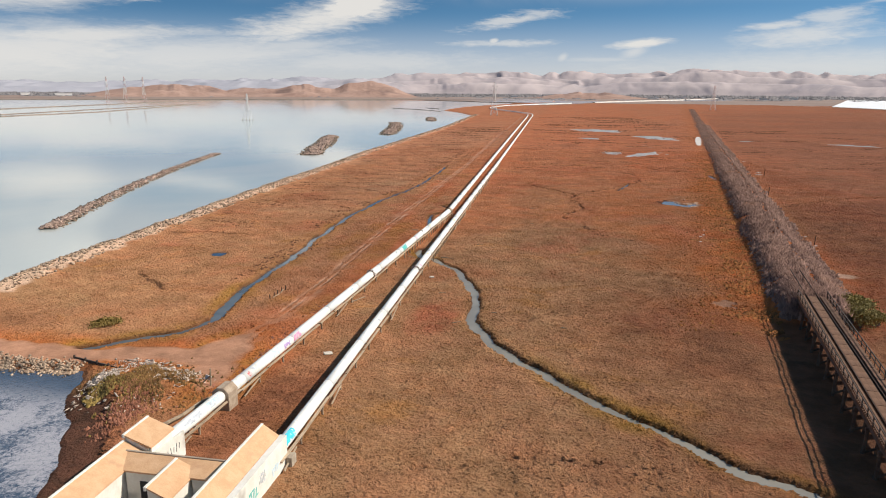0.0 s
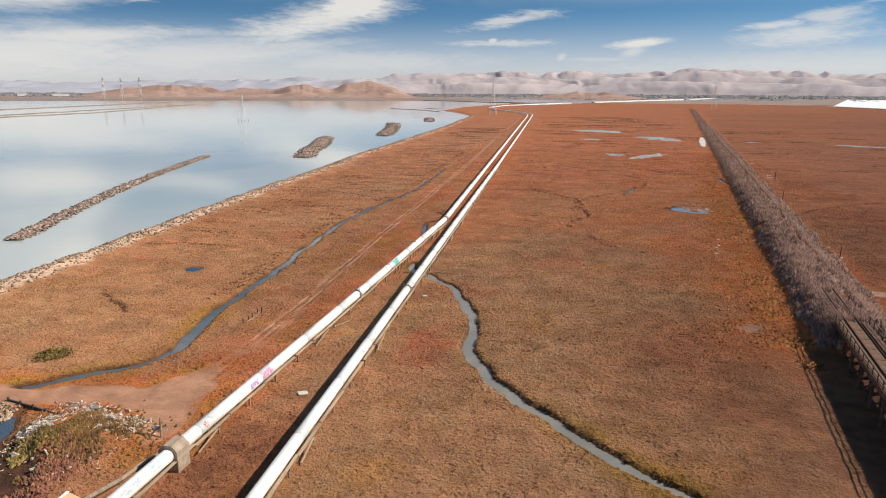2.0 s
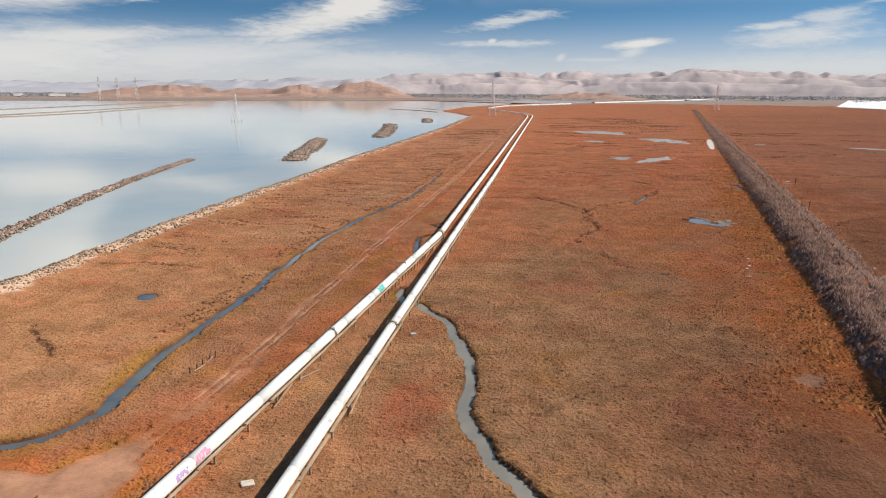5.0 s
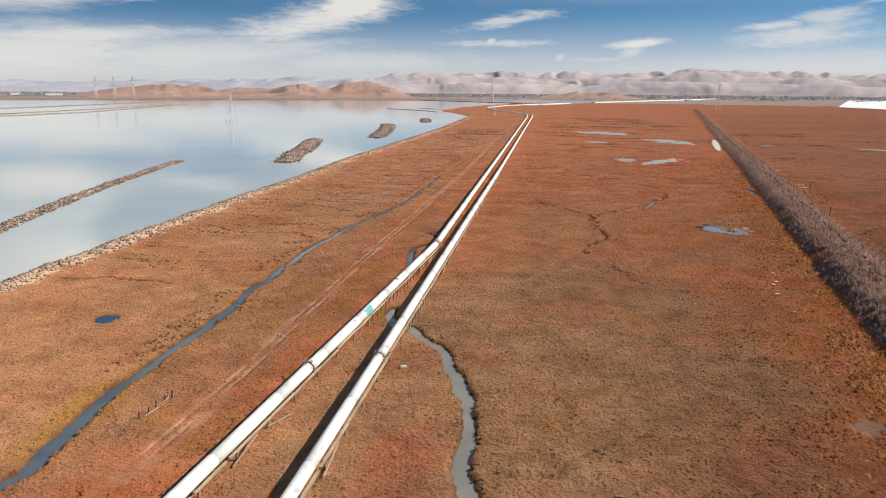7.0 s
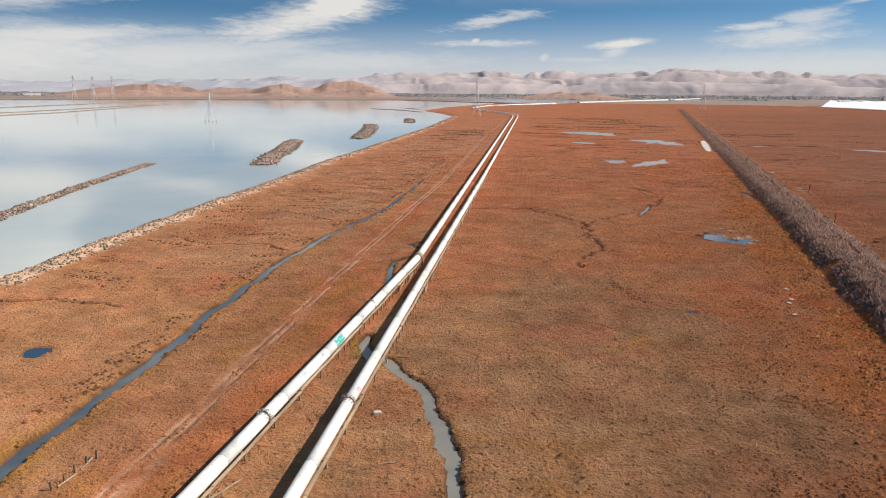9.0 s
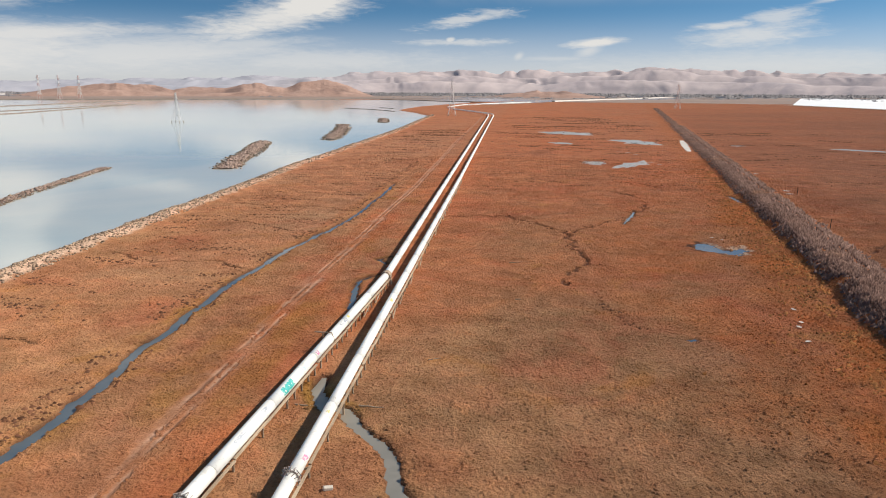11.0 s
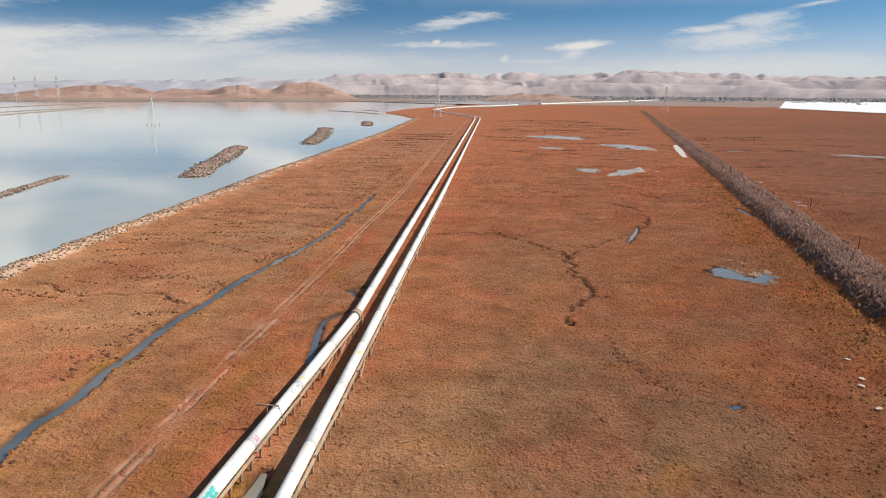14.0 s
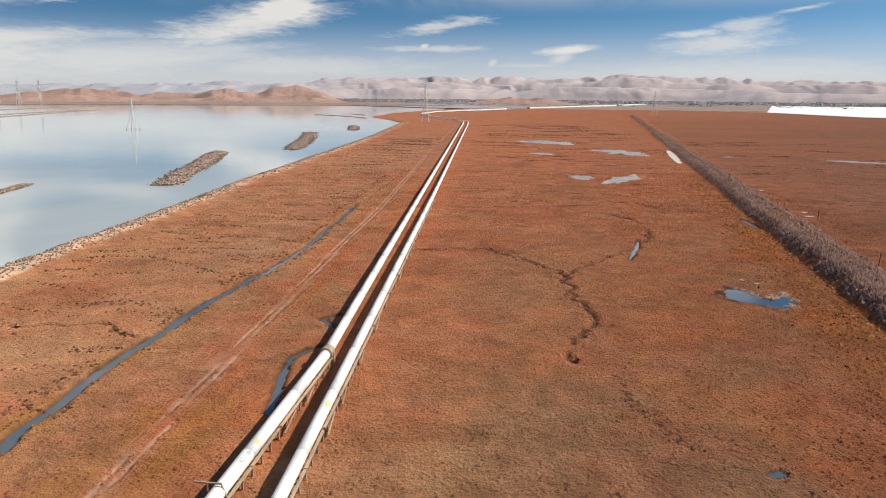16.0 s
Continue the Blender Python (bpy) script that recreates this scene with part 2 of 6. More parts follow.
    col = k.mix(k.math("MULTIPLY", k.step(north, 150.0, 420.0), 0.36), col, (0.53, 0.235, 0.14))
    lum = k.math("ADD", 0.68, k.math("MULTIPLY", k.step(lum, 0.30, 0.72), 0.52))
    shade = k.node("ShaderNodeVectorMath", i0=col, i3=lum)
    shade.operation = "SCALE"
    col = shade.outputs[0]
    rich = k.node("ShaderNodeVectorMath", i0=col, i1=(1.40, 1.13, 0.93))
    rich.operation = "MULTIPLY"
    col = rich.outputs[0]
    return k.done(col, 0.95, spec=0.1)


def water_material(name, shallow, deep, rough=0.04, ripple=0.02, scale=0.8, patch=0.02, spec=0.5):
    k = Mat(name)
    col = k.mix(k.step(k.noise(patch, 4, 0.6, 0.6), 0.38, 0.62), shallow, deep)
    w = k.noise(scale, 4, 0.6, 0.3, stretch=(1.0, 0.6, 1))
    k.bump(w, ripple)
    return k.done(col, rough, spec=spec)


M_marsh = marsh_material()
M_lake = water_material("lake_water", (0.62, 0.62, 0.56), (0.47, 0.54, 0.53), 0.06, 0.012, 0.5, 0.006, 0.9)
M_creek = water_material("creek_water", (0.12, 0.14, 0.152), (0.085, 0.105, 0.122), 0.06, 0.006, 1.2, 0.1, 0.7)
M_greycreek = water_material("silty_water", (0.29, 0.26, 0.21), (0.22, 0.20, 0.165), 0.25, 0.006, 1.2, 0.1, 0.7)
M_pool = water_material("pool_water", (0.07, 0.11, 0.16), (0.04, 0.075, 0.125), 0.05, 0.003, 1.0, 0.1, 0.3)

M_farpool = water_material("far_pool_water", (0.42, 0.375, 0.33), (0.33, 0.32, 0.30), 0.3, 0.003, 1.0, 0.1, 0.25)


def foam_material():
    k = Mat("foam_glint_water")
    big, fine = k.noise(0.12, 4, 0.6, 0.5), k.noise(2.4, 4, 0.75, 0.8)
    # pale specks for foam and, southwards, for sun glint put into the colour
    f = k.step(k.math("ADD", k.math("MULTIPLY", big, 0.9), k.math("MULTIPLY", fine, 0.9)), 0.74, 1.02)
    f = k.math("MULTIPLY", f, k.step(k.math("ADD", k.node("ShaderNodeSeparateXYZ", i0=k.co).outputs[1], k.math("MULTIPLY", big, 8.0)), 70.0, 62.0))
    k.bump(fine, 0.05)
    return k.done(k.mix(f, (0.055, 0.085, 0.13), (0.42, 0.40, 0.42)), 0.22)


M_foam = foam_material()
M_rock = simple("riprap_rock", (0.30, 0.195, 0.125), (0.54, 0.385, 0.26), 0.6, 0.9, bump=0.06, c3=(0.14, 0.10, 0.07), island=True)
M_isletrock = simple("islet_rock", (0.24, 0.155, 0.115), (0.45, 0.315, 0.245), 0.6, 0.9, bump=0.06, c3=(0.11, 0.075, 0.055), island=True)
M_wetrock = simple("wet_rock", (0.13, 0.09, 0.06), (0.30, 0.21, 0.145), 0.6, 0.85, bump=0.06, c3=(0.06, 0.045, 0.03), island=True)


def pipe_material():
    """White paint with grime, chalky repainted patches and a few rust runs."""
    k = Mat("white_pipe_paint")
    a, b, c = k.noise(0.35, 5), k.noise(2.2, 4, 0.65), k.noise(0.8, 5, 0.7, 0.6)
    col = k.mix(k.step(k.math("ADD", k.math("MULTIPLY", a, 0.7), k.math("MULTIPLY", b, 0.3)), 0.35, 0.65), (0.82, 0.79, 0.72), (0.88, 0.86, 0.81))
    col = k.mix(k.math("MULTIPLY", k.step(c, 0.54, 0.66), 0.6), col, (0.66, 0.61, 0.52))
    col = k.mix(k.math("MULTIPLY", k.step(k.noise(1.7, 5, 0.75, 0.8), 0.62, 0.72), 0.7), col, (0.50, 0.40, 0.31))
    k.bump(b, 0.004)
    return k.done(col, 0.5)


M_pipe = pipe_material()
M_collar = simple("rusty_collar", (0.30, 0.21, 0.14), (0.44, 0.34, 0.25), 1.6, 0.85, bump=0.02)
M_concrete = simple("weathered_concrete", (0.34, 0.27, 0.20), (0.46, 0.38, 0.29), 0.9, 0.9, bump=0.02, c3=(0.25, 0.18, 0.12))
M_timber = simple("bleached_timber", (0.24, 0.17, 0.11), (0.42, 0.32, 0.22), 1.2, 0.9, bump=0.02, stretch=(1, 0.2, 1), island=True)
M_darktimber = simple("creosoted_timber", (0.045, 0.032, 0.026), (0.11, 0.08, 0.06), 1.2, 0.9, bump=0.02)
M_deck = simple("weathered_deck", (0.15, 0.082, 0.052), (0.24, 0.135, 0.088), 0.9, 0.9, bump=0.02, c3=(0.15, 0.09, 0.06), spec=0.15)
M_rail = simple("rusted_steel", (0.05, 0.028, 0.02), (0.10, 0.055, 0.035), 2.0, 0.6, metal=0.6)
M_guard = simple("weathered_bar", (0.16, 0.12, 0.10), (0.42, 0.34, 0.30), 3.0, 0.7, metal=0.2)
M_paleblock = simple("pale_concrete", (0.55, 0.47, 0.38), (0.68, 0.60, 0.50), 1.5, 0.9, bump=0.02)
M_stucco = simple("white_stucco", (0.72, 0.67, 0.58), (0.82, 0.78, 0.70), 0.7, 0.9, bump=0.01, c3=(0.5, 0.45, 0.38))
M_roof = simple("tan_roof", (0.60, 0.345, 0.18), (0.68, 0.42, 0.235), 1.1, 0.85, bump=0.02, c3=(0.54, 0.30, 0.165))
M_darkopen = simple("dark_opening", (0.02, 0.018, 0.016), (0.035, 0.03, 0.028), 1.0)
M_galv = simple("galvanised_steel", (0.66, 0.63, 0.60), (0.76, 0.73, 0.70), 0.5, 0.6)
M_redpaint = simple("red_paint", (0.42, 0.13, 0.10), (0.5, 0.2, 0.16), 0.3, 0.6)
M_salt = simple("salt_crust", (0.82, 0.80, 0.78), (0.9, 0.88, 0.87), 0.02, 0.8)
M_paleroad = simple("pale_gravel", (0.55, 0.48, 0.42), (0.68, 0.62, 0.56), 0.05, 0.9)
M_saltpatch = simple("dull_salt_patch", (0.42, 0.34, 0.28), (0.60, 0.52, 0.45), 0.6, 0.9, c3=(0.32, 0.22, 0.16))
M_reed = simple("dry_reed", (0.175, 0.102, 0.08), (0.285, 0.172, 0.135), 0.12, 0.95, island=True, c3=(0.30, 0.16, 0.10), spec=0.1)
M_leaf = simple("shrub_leaf", (0.17, 0.135, 0.038), (0.36, 0.28, 0.085), 0.8, 0.9, island=True)
M_bark = simple("shrub_bark", (0.10, 0.07, 0.05), (0.17, 0.12, 0.09), 3.0, 0.9)
M_debris = simple("pale_debris", (0.33, 0.25, 0.19), (0.60, 0.49, 0.40), 1.2, 0.9, bump=0.02, island=True)
M_bush = simple("dark_bush", (0.12, 0.065, 0.026), (0.24, 0.13, 0.05), 0.5, 0.95, island=True, spec=0.1)
M_vergebush = simple("rusty_bush", (0.15, 0.062, 0.024), (0.34, 0.135, 0.043), 0.4, 0.95, island=True, spec=0.1)
M_drainbush = simple("brown_bush", (0.11, 0.05, 0.028), (0.22, 0.095, 0.05), 0.5, 0.95, island=True, spec=0.1)
M_olive = simple("olive_grass", (0.17, 0.12, 0.036), (0.33, 0.225, 0.075), 0.5, 0.95, island=True, spec=0.1)
M_maroon = simple("maroon_brush", (0.20, 0.075, 0.045), (0.36, 0.16, 0.10), 0.5, 0.95, island=True, spec=0.1)
M_hill = simple("dry_grass_hill", (0.35, 0.22, 0.17), (0.46, 0.30, 0.235), 0.012, 0.95, c3=(0.22, 0.145, 0.12), fine=5.0, spec=0.1, bump=3.0)


def range_material():
    """Dry mountains, with the distance haze put into the colour: paler and bluer towards the west."""
    k = Mat("distant_range")
    a, b = k.noise(0.006, 6, 0.62, 0.5), k.noise(0.02, 4, 0.6)
    f = k.math("ADD", k.math("MULTIPLY", a, 0.7), k.math("MULTIPLY", b, 0.3))
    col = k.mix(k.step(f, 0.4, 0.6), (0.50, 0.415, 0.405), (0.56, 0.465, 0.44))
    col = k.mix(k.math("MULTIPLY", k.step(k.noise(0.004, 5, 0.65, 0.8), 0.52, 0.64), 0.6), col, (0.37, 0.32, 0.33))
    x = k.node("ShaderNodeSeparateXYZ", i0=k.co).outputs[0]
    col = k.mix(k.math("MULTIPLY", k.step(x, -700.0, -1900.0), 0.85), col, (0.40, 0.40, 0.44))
    k.bump(k.math("ADD", k.noise(0.0055, 5, 0.6, 0.6, stretch=(1.0, 0.5, 1)), k.math("MULTIPLY", b, 0.12)), 5.0)
    return k.done(col, 0.95, spec=0.1)


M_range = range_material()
# tree and plain colours are greyed to carry the haze of distance
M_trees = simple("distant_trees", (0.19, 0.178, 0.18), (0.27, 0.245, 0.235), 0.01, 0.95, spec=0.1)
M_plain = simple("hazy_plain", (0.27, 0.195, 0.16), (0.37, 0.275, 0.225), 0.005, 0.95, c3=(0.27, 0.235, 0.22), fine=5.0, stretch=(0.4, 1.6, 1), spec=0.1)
M_town = simple("pale_town_wall", (0.68, 0.65, 0.62), (0.80, 0.77, 0.74), 0.02, 0.8)
M_townroof = simple("grey_town_roof", (0.55, 0.52, 0.50), (0.70, 0.67, 0.64), 0.02, 0.8)
M_levee = simple("levee_earth", (0.15, 0.115, 0.09), (0.26, 0.2, 0.155), 0.03, 0.95)
M_farwater = water_material("far_pond_water", (0.33, 0.31, 0.30), (0.27, 0.27, 0.28), 0.12, 0.01, 0.1, 0.002)
PAINT = {n: simple(n + "_spray_paint", c, tuple(min(1, x * 1.25 + 0.03) for x in c), 2.0, 0.5) for n, c in
         {"cyan": (0.05, 0.50, 0.62), "teal": (0.06, 0.40, 0.36), "violet": (0.38, 0.26, 0.46), "pink": (0.55, 0.22, 0.33),
          "black": (0.05, 0.05, 0.06), "grey": (0.42, 0.43, 0.45), "red": (0.5, 0.10, 0.09), "yellow": (0.65, 0.55, 0.15), "paleblue": (0.5, 0.62, 0.68)}.items()}

# ---- building helpers ----


def mesh_of(name, verts, faces, mat, smooth=False):
    me = bpy.data.meshes.new(name)
    me.from_pydata([tuple(v) for v in verts], [], faces)
    me.materials.append(mat)
    if smooth:
        me.polygons.foreach_set("use_smooth", [True] * len(me.polygons))
    me.update()
    return me


def quick_mesh(name, co, quads, mat, smooth=False):
    """A mesh from arrays: n x 3 places, m x k corners."""
    me = bpy.data.meshes.new(name)
    co, quads = np.asarray(co, np.float32), np.asarray(quads, np.int32)
    k = quads.shape[1]
    me.vertices.add(len(co))
    me.vertices.foreach_set("co", co.ravel())
    me.loops.add(quads.size)
    me.loops.foreach_set("vertex_index", quads.ravel())
    me.polygons.add(len(quads))
    me.polygons.foreach_set("loop_start", np.arange(0, quads.size, k, dtype=np.int32))
    me.materials.append(mat)
    me.update(calc_edges=True)
    if smooth:
        me.polygons.foreach_set("use_smooth", [True] * len(quads))
    return me


def part(name, bm, material, parent, label="", smooth=False):
    """Links a bmesh (or a mesh) as one mesh object under a thing or a part."""
    if isinstance(bm, bmesh.types.BMesh):
        me = bpy.data.meshes.new(name)
        bm.to_mesh(me)
        bm.free()
        me.materials.append(material)
        if smooth:
            me.polygons.foreach_set("use_smooth", [True] * len(me.polygons))
    else:
        me = bm
    ob = new(name, me)
    ob.parent = parent
    if label:
        ob["label"] = label
    return ob


def thing(name, place, label, category, group="", kind=""):
    e = new(name)
    e.matrix_basis = place if isinstance(place, Matrix) else Matrix.Translation(place)
    return tagged(e, label, category, group, kind)


def box_bm(specs, bevel=0.0):
    """Boxes (centre, size, turn about z in degrees, about y) in one bmesh."""
    bm = bmesh.new()
    for c, s, *turn in specs:
        rz, ry, rx = (list(turn) + [0, 0, 0])[:3]
        m = pose(*c, rx, ry, rz) @ Matrix.Diagonal((*s, 1))
        bmesh.ops.create_cube(bm, size=1, matrix=m)
    if bevel:
        bmesh.ops.bevel(bm, geom=list(bm.edges), offset=bevel, segments=1, affect="EDGES")
    return bm


def beam_bm(a, b, w, h=None, bm=None):
    """A squared beam from a to b."""
    bm = bm or bmesh.new()
    a, b = Vector(a), Vector(b)
    m = Matrix.Translation((a + b) / 2) @ (b - a).to_track_quat("Y", "Z").to_matrix().to_4x4() @ Matrix.Diagonal((w, (b - a).length, h or w, 1))
    bmesh.ops.create_cube(bm, size=1, matrix=m)
    return bm


def pole_bm(a, b, r1, r2=None, seg=8, bm=None, caps=True):
    """A round pole from a to b."""
    bm = bm or bmesh.new()
    a, b = Vector(a), Vector(b)
    m = Matrix.Translation((a + b) / 2) @ (b - a).to_track_quat("Z", "Y").to_matrix().to_4x4()
    bmesh.ops.create_cone(bm, cap_ends=caps, segments=seg, radius1=r1, radius2=r1 if r2 is None else r2, depth=(b - a).length, matrix=m)
    return bm


RNG = np.random.default_rng(7)
GRID = np.random.default_rng(3).random((256, 256))


def vnoise(x, y):
    """Smooth value noise, 0 to 1, one cell per unit."""
    xi, yi = np.floor(x).astype(int), np.floor(y).astype(int)
    fx, fy = x - xi, y - yi
    fx, fy = fx * fx * (3 - 2 * fx), fy * fy * (3 - 2 * fy)
    a, b = GRID[xi % 256, yi % 256], GRID[(xi + 1) % 256, yi % 256]
    c, d = GRID[xi % 256, (yi + 1) % 256], GRID[(xi + 1) % 256, (yi + 1) % 256]
    return (a * (1 - fx) + b * fx) * (1 - fy) + (c * (1 - fx) + d * fx) * fy


def fbm(x, y, octaves=4):
    s, a, t = 0.0, 1.0, 0.0
    for i in range(octaves):
        s, t = s + a * vnoise(x * 2**i + 17.3 * i, y * 2**i + 5.1 * i), t + a
        a *= 0.5
    return s / t


def smooth(v, lo, hi):
    t = np.clip((v - lo) / (hi - lo), 0, 1)
    return t * t * (3 - 2 * t)


def dist_to(x, y, line):
    """Distance from places to a broken line, and how far along it."""
    best, along, run = np.full(np.shape(x), 1e9), np.zeros(np.shape(x)), 0.0
    for (ax, ay), (bx, by) in zip(line[:-1], line[1:]):
        ux, uy = bx - ax, by - ay
        ll = ux * ux + uy * uy
        t = np.clip(((x - ax) * ux + (y - ay) * uy) / ll, 0, 1)
        d = np.hypot(x - ax - t * ux, y - ay - t * uy)
        near = d < best
        best, along = np.where(near, d, best), np.where(near, run + t * math.sqrt(ll), along)
        run += math.sqrt(ll)
    return best, along


def inside(x, y, poly):
    res = np.zeros(np.shape(x), bool)
    for (ax, ay), (bx, by) in zip(poly, poly[1:] + poly[:1]):
        cross = ((ay > y) != (by > y)) & (x < (bx - ax) * (y - ay) / (by - ay + 1e-12) + ax)
        res ^= cross
    return res


def wind(line, step=3.0, sway=0.8, seed=0):
    """A line refined with small bends."""
    out = []
    for (ax, ay), (bx, by) in zip(line[:-1], line[1:]):
        n = max(1, int(math.hypot(bx - ax, by - ay) / step))
        for i in range(n):
            t = i / n
            x, y = ax + (bx - ax) * t, ay + (by - ay) * t
            ang = 6.28 * 2 * float(vnoise(np.array(x * 0.3 + seed), np.array(y * 0.3)))
            k = sway * min(1, 4 * t * (1 - t) + 0.2)
            out.append((x + k * math.cos(ang), y + k * math.sin(ang)))
    return out + [line[-1]]


# ---- plan ----
LAKE_Z, CREEK_Z = -0.6, -0.38
SHORE = [(-93, -400), (-93, 60), (-96, 100), (-97.5, 125), (-99.5, 160), (-102, 200), (-104, 250), (-106, 300), (-108.5, 345), (-109.5, 410), (-111.5, 520), (-114, 620), (-123, 790), (-130, 925)]
COVE = [(-163, 1030), (-210, 1150), (-212, 1330), (-184, 1520), (-140, 1750), (-60, 2050)]
LEFT_CREEK = wind([(-60, 73.9), (-58.3, 74.6), (-56.6, 76.8), (-54.9, 78.7), (-52.6, 80.2), (-50.8, 81.8), (-49.6, 84.6), (-49.2, 87.6), (-49.8, 91), (-50.7, 96.3), (-52.2, 103.5), (-52, 110), (-52.6, 123), (-54.6, 140), (-55.1, 153), (-56.1, 166), (-56.1, 174), (-55.5, 182.4), (-55.3, 195), (-54.3, 204),
                   (-51.4, 230), (-51.6, 260), (-52.7, 300)], 4, 0.5)
RIGHT_CREEK = wind([(-29.6, 137.5), (-29.3, 134), (-27.5, 130.2), (-25.2, 129.7), (-21.9, 125.2), (-18.5, 120.8), (-15.9, 113.7), (-14.2, 108.9), (-13.1, 102.8), (-12.9, 97.2), (-11.4, 91.2), (-8.8, 85.7), (-6.3, 82.6),
                    (-3.2, 78.6), (0.9, 73.7), (4.4, 70.1), (7.1, 67.7), (10.2, 65.4), (12.7, 62.8), (15.3, 59.8), (16.8, 58.4), (19.8, 57.5), (22.5, 55.6), (29, 54), (36, 50), (60, 44)], 2.5, 0.5, 9)
SIDE_CREEK = [(-33.2, 162), (-33.5, 165.4), (-33.9, 168.2), (-34.6, 171), (-34.9, 173.6), (-35.2, 176.9), (-34.7, 178.6), (-34, 179.5), (-32.7, 181.2)]
SIDE_PUDDLES = [(-33.0, 189.0), (-34.2, 191.0), (-35.4, 192.2), (-34.4, 193.2), (-33.4, 194.4)]
CRACK_WATER = [(21.8, 255.2), (20.6, 250.8), (18.9, 244.7), (17.3, 239.4), (16.2, 234.6)]
TRACK = [(-38, 66), (-40.5, 76), (-40.8, 88), (-40.2, 103), (-41.2, 127), (-42.2, 156), (-42.75, 178), (-43.3, 210), (-43.9, 240), (-44.2, 290), (-45.4, 330), (-47.7, 400), (-52, 520), (-56, 700), (-61.8, 900), (-90, 1060)]
CRACKS = [
    (wind([(-26.9, 238.9), (-12.7, 241.9), (-7.4, 234.7), (-1.5, 228.3), (2.1, 220.2), (2.3, 209.3), (3.5, 201.7), (4, 194.9), (1.8, 189.8), (0, 183.1), (-0.2, 179.2)], 1.2, 0.9, 2), 0.42),
    (wind([(2.1, 221), (7.9, 230.4), (12, 237), (15.6, 241.4)], 2, 0.6, 3), 0.34),
    (wind([(18, 238.7), (20.6, 249.2), (23.5, 255.7), (26, 266)], 2, 0.9, 5), 0.5),
    (wind([(27.6, 276), (24.6, 284.6), (19, 290.6)], 2, 0.9, 19), 0.45),
    (wind([(36, 300), (31, 312), (22, 316)], 3, 0.9, 20), 0.4),
    (wind([(4.4, 172.9), (4.6, 169.2), (6.4, 163.2), (9, 158)], 2, 0.4, 6), 0.13),
    (wind([(-75.4, 109.4), (-74.2, 107), (-71.5, 105.6), (-69.3, 103.7), (-66.6, 101.8), (-64.9, 99.7)], 1.2, 0.35, 7), 0.3),
    (wind([(-89, 141.6), (-86, 142.1), (-81.7, 144.4), (-77.8, 143.8), (-72, 143.4), (-68.6, 142.4)], 2.5, 0.8, 8), 0.3),
    (wind([(-14, 54), (-6.4, 55.9), (-2.5, 57.5), (1, 57.9), (5, 58), (8.8, 58), (14, 57)], 2, 0.5, 11), 0.16),
    (wind([(-88, 190), (-76, 184), (-66, 187), (-58, 182)], 3, 0.9, 12), 0.32),
    (wind([(-90, 252), (-76, 246), (-66, 249), (-55, 244)], 3, 0.9, 13), 0.36),
    (wind([(-84, 300), (-70, 292), (-58, 296)], 3, 0.9, 14), 0.4),
    (wind([(-10, 101), (-4, 103), (-3, 108), (-6, 112)], 2, 0.5, 15), 0.12),
    (wind([(-12, 96), (-8, 94.5), (-4.5, 95), (-2.5, 99), (1, 103), (4, 104)], 2, 0.5, 16), 0.14),
    (wind([(62, 210), (78, 226), (96, 236), (120, 240)], 5, 1.5, 17), 0.4),
    (wind([(70, 330), (96, 316), (130, 322), (160, 312)], 5, 2, 18), 0.5),
]
POOL = [(25.2, 211.6), (27.4, 214.4), (29.1, 216.6), (31.3, 216.2), (32.6, 214.2), (33.4, 210.8), (35.2, 212), (37.4, 213.6), (39, 210.4), (37, 206), (33.5, 203.2), (31.2, 205.4), (28.4, 207.4)]
SMALL_POOLS = [((-68.2, 124.6), 1.9, 1.8), ((14.8, 155), 0.9, 0.6), ((54.8, 280), 1.2, 8.0)]
LINE_X0, LINE_Y0, LINE_M = 35.4, 103.5, 0.1445      # the railway's axis


def axis(y):
    return LINE_X0 + LINE_M * (y - LINE_Y0)


POND = [(-400, 68.0), (-66, 67.3), (-61, 67.2), (-57, 67.8), (-55.6, 68.6), (-54, 66), (-53.2, 63.2), (-51.1, 59.5), (-48.3, 56.8), (-45.6, 52.2), (-43.4, 48.7), (-41.8, 44.4), (-40.5, 36), (-40, 20), (-42, -60), (-400, -60)]
LOT = [(-400, 75), (-68, 74.2), (-57, 73.6), (-52, 75.4), (-46, 76.4), (-43, 80), (-40.6, 84), (-38.6, 76), (-37.4, 68), (-38.4, 64), (-40.4, 66), (-43, 70.4), (-47, 71.6), (-53, 70.6), (-58, 69.4), (-66, 69), (-400, 70)]
JETTIES = [([(-121, 141), (-128, 160), (-137, 184), (-150, 222), (-163, 265), (-172, 300), (-180, 332)], 4.8), ([(-130, 335), (-138, 360), (-150, 410), (-163, 455), (-170, 478)], 10.0),
           ([(-135, 505), (-146, 560), (-160, 630), (-178, 695)], 11.0), ([(-150, 745), (-158, 785), (-168, 830)], 9.0)]


def lines(parts):
    out = [np.array([parts[0][0]])]
    for a, b, s in parts:
        out.append(np.linspace(a, b, max(2, int(abs(b - a) / s) + 1))[1:])
    return np.concatenate(out)


def spread(a, far, s0, growth):
    """Steps that grow from s0 as they leave a."""
    out, s, v = [], s0, a
    while abs(v - a) < abs(far - a):
        v += math.copysign(s, far - a)
        s *= growth
        out.append(v)
    return np.array(out)


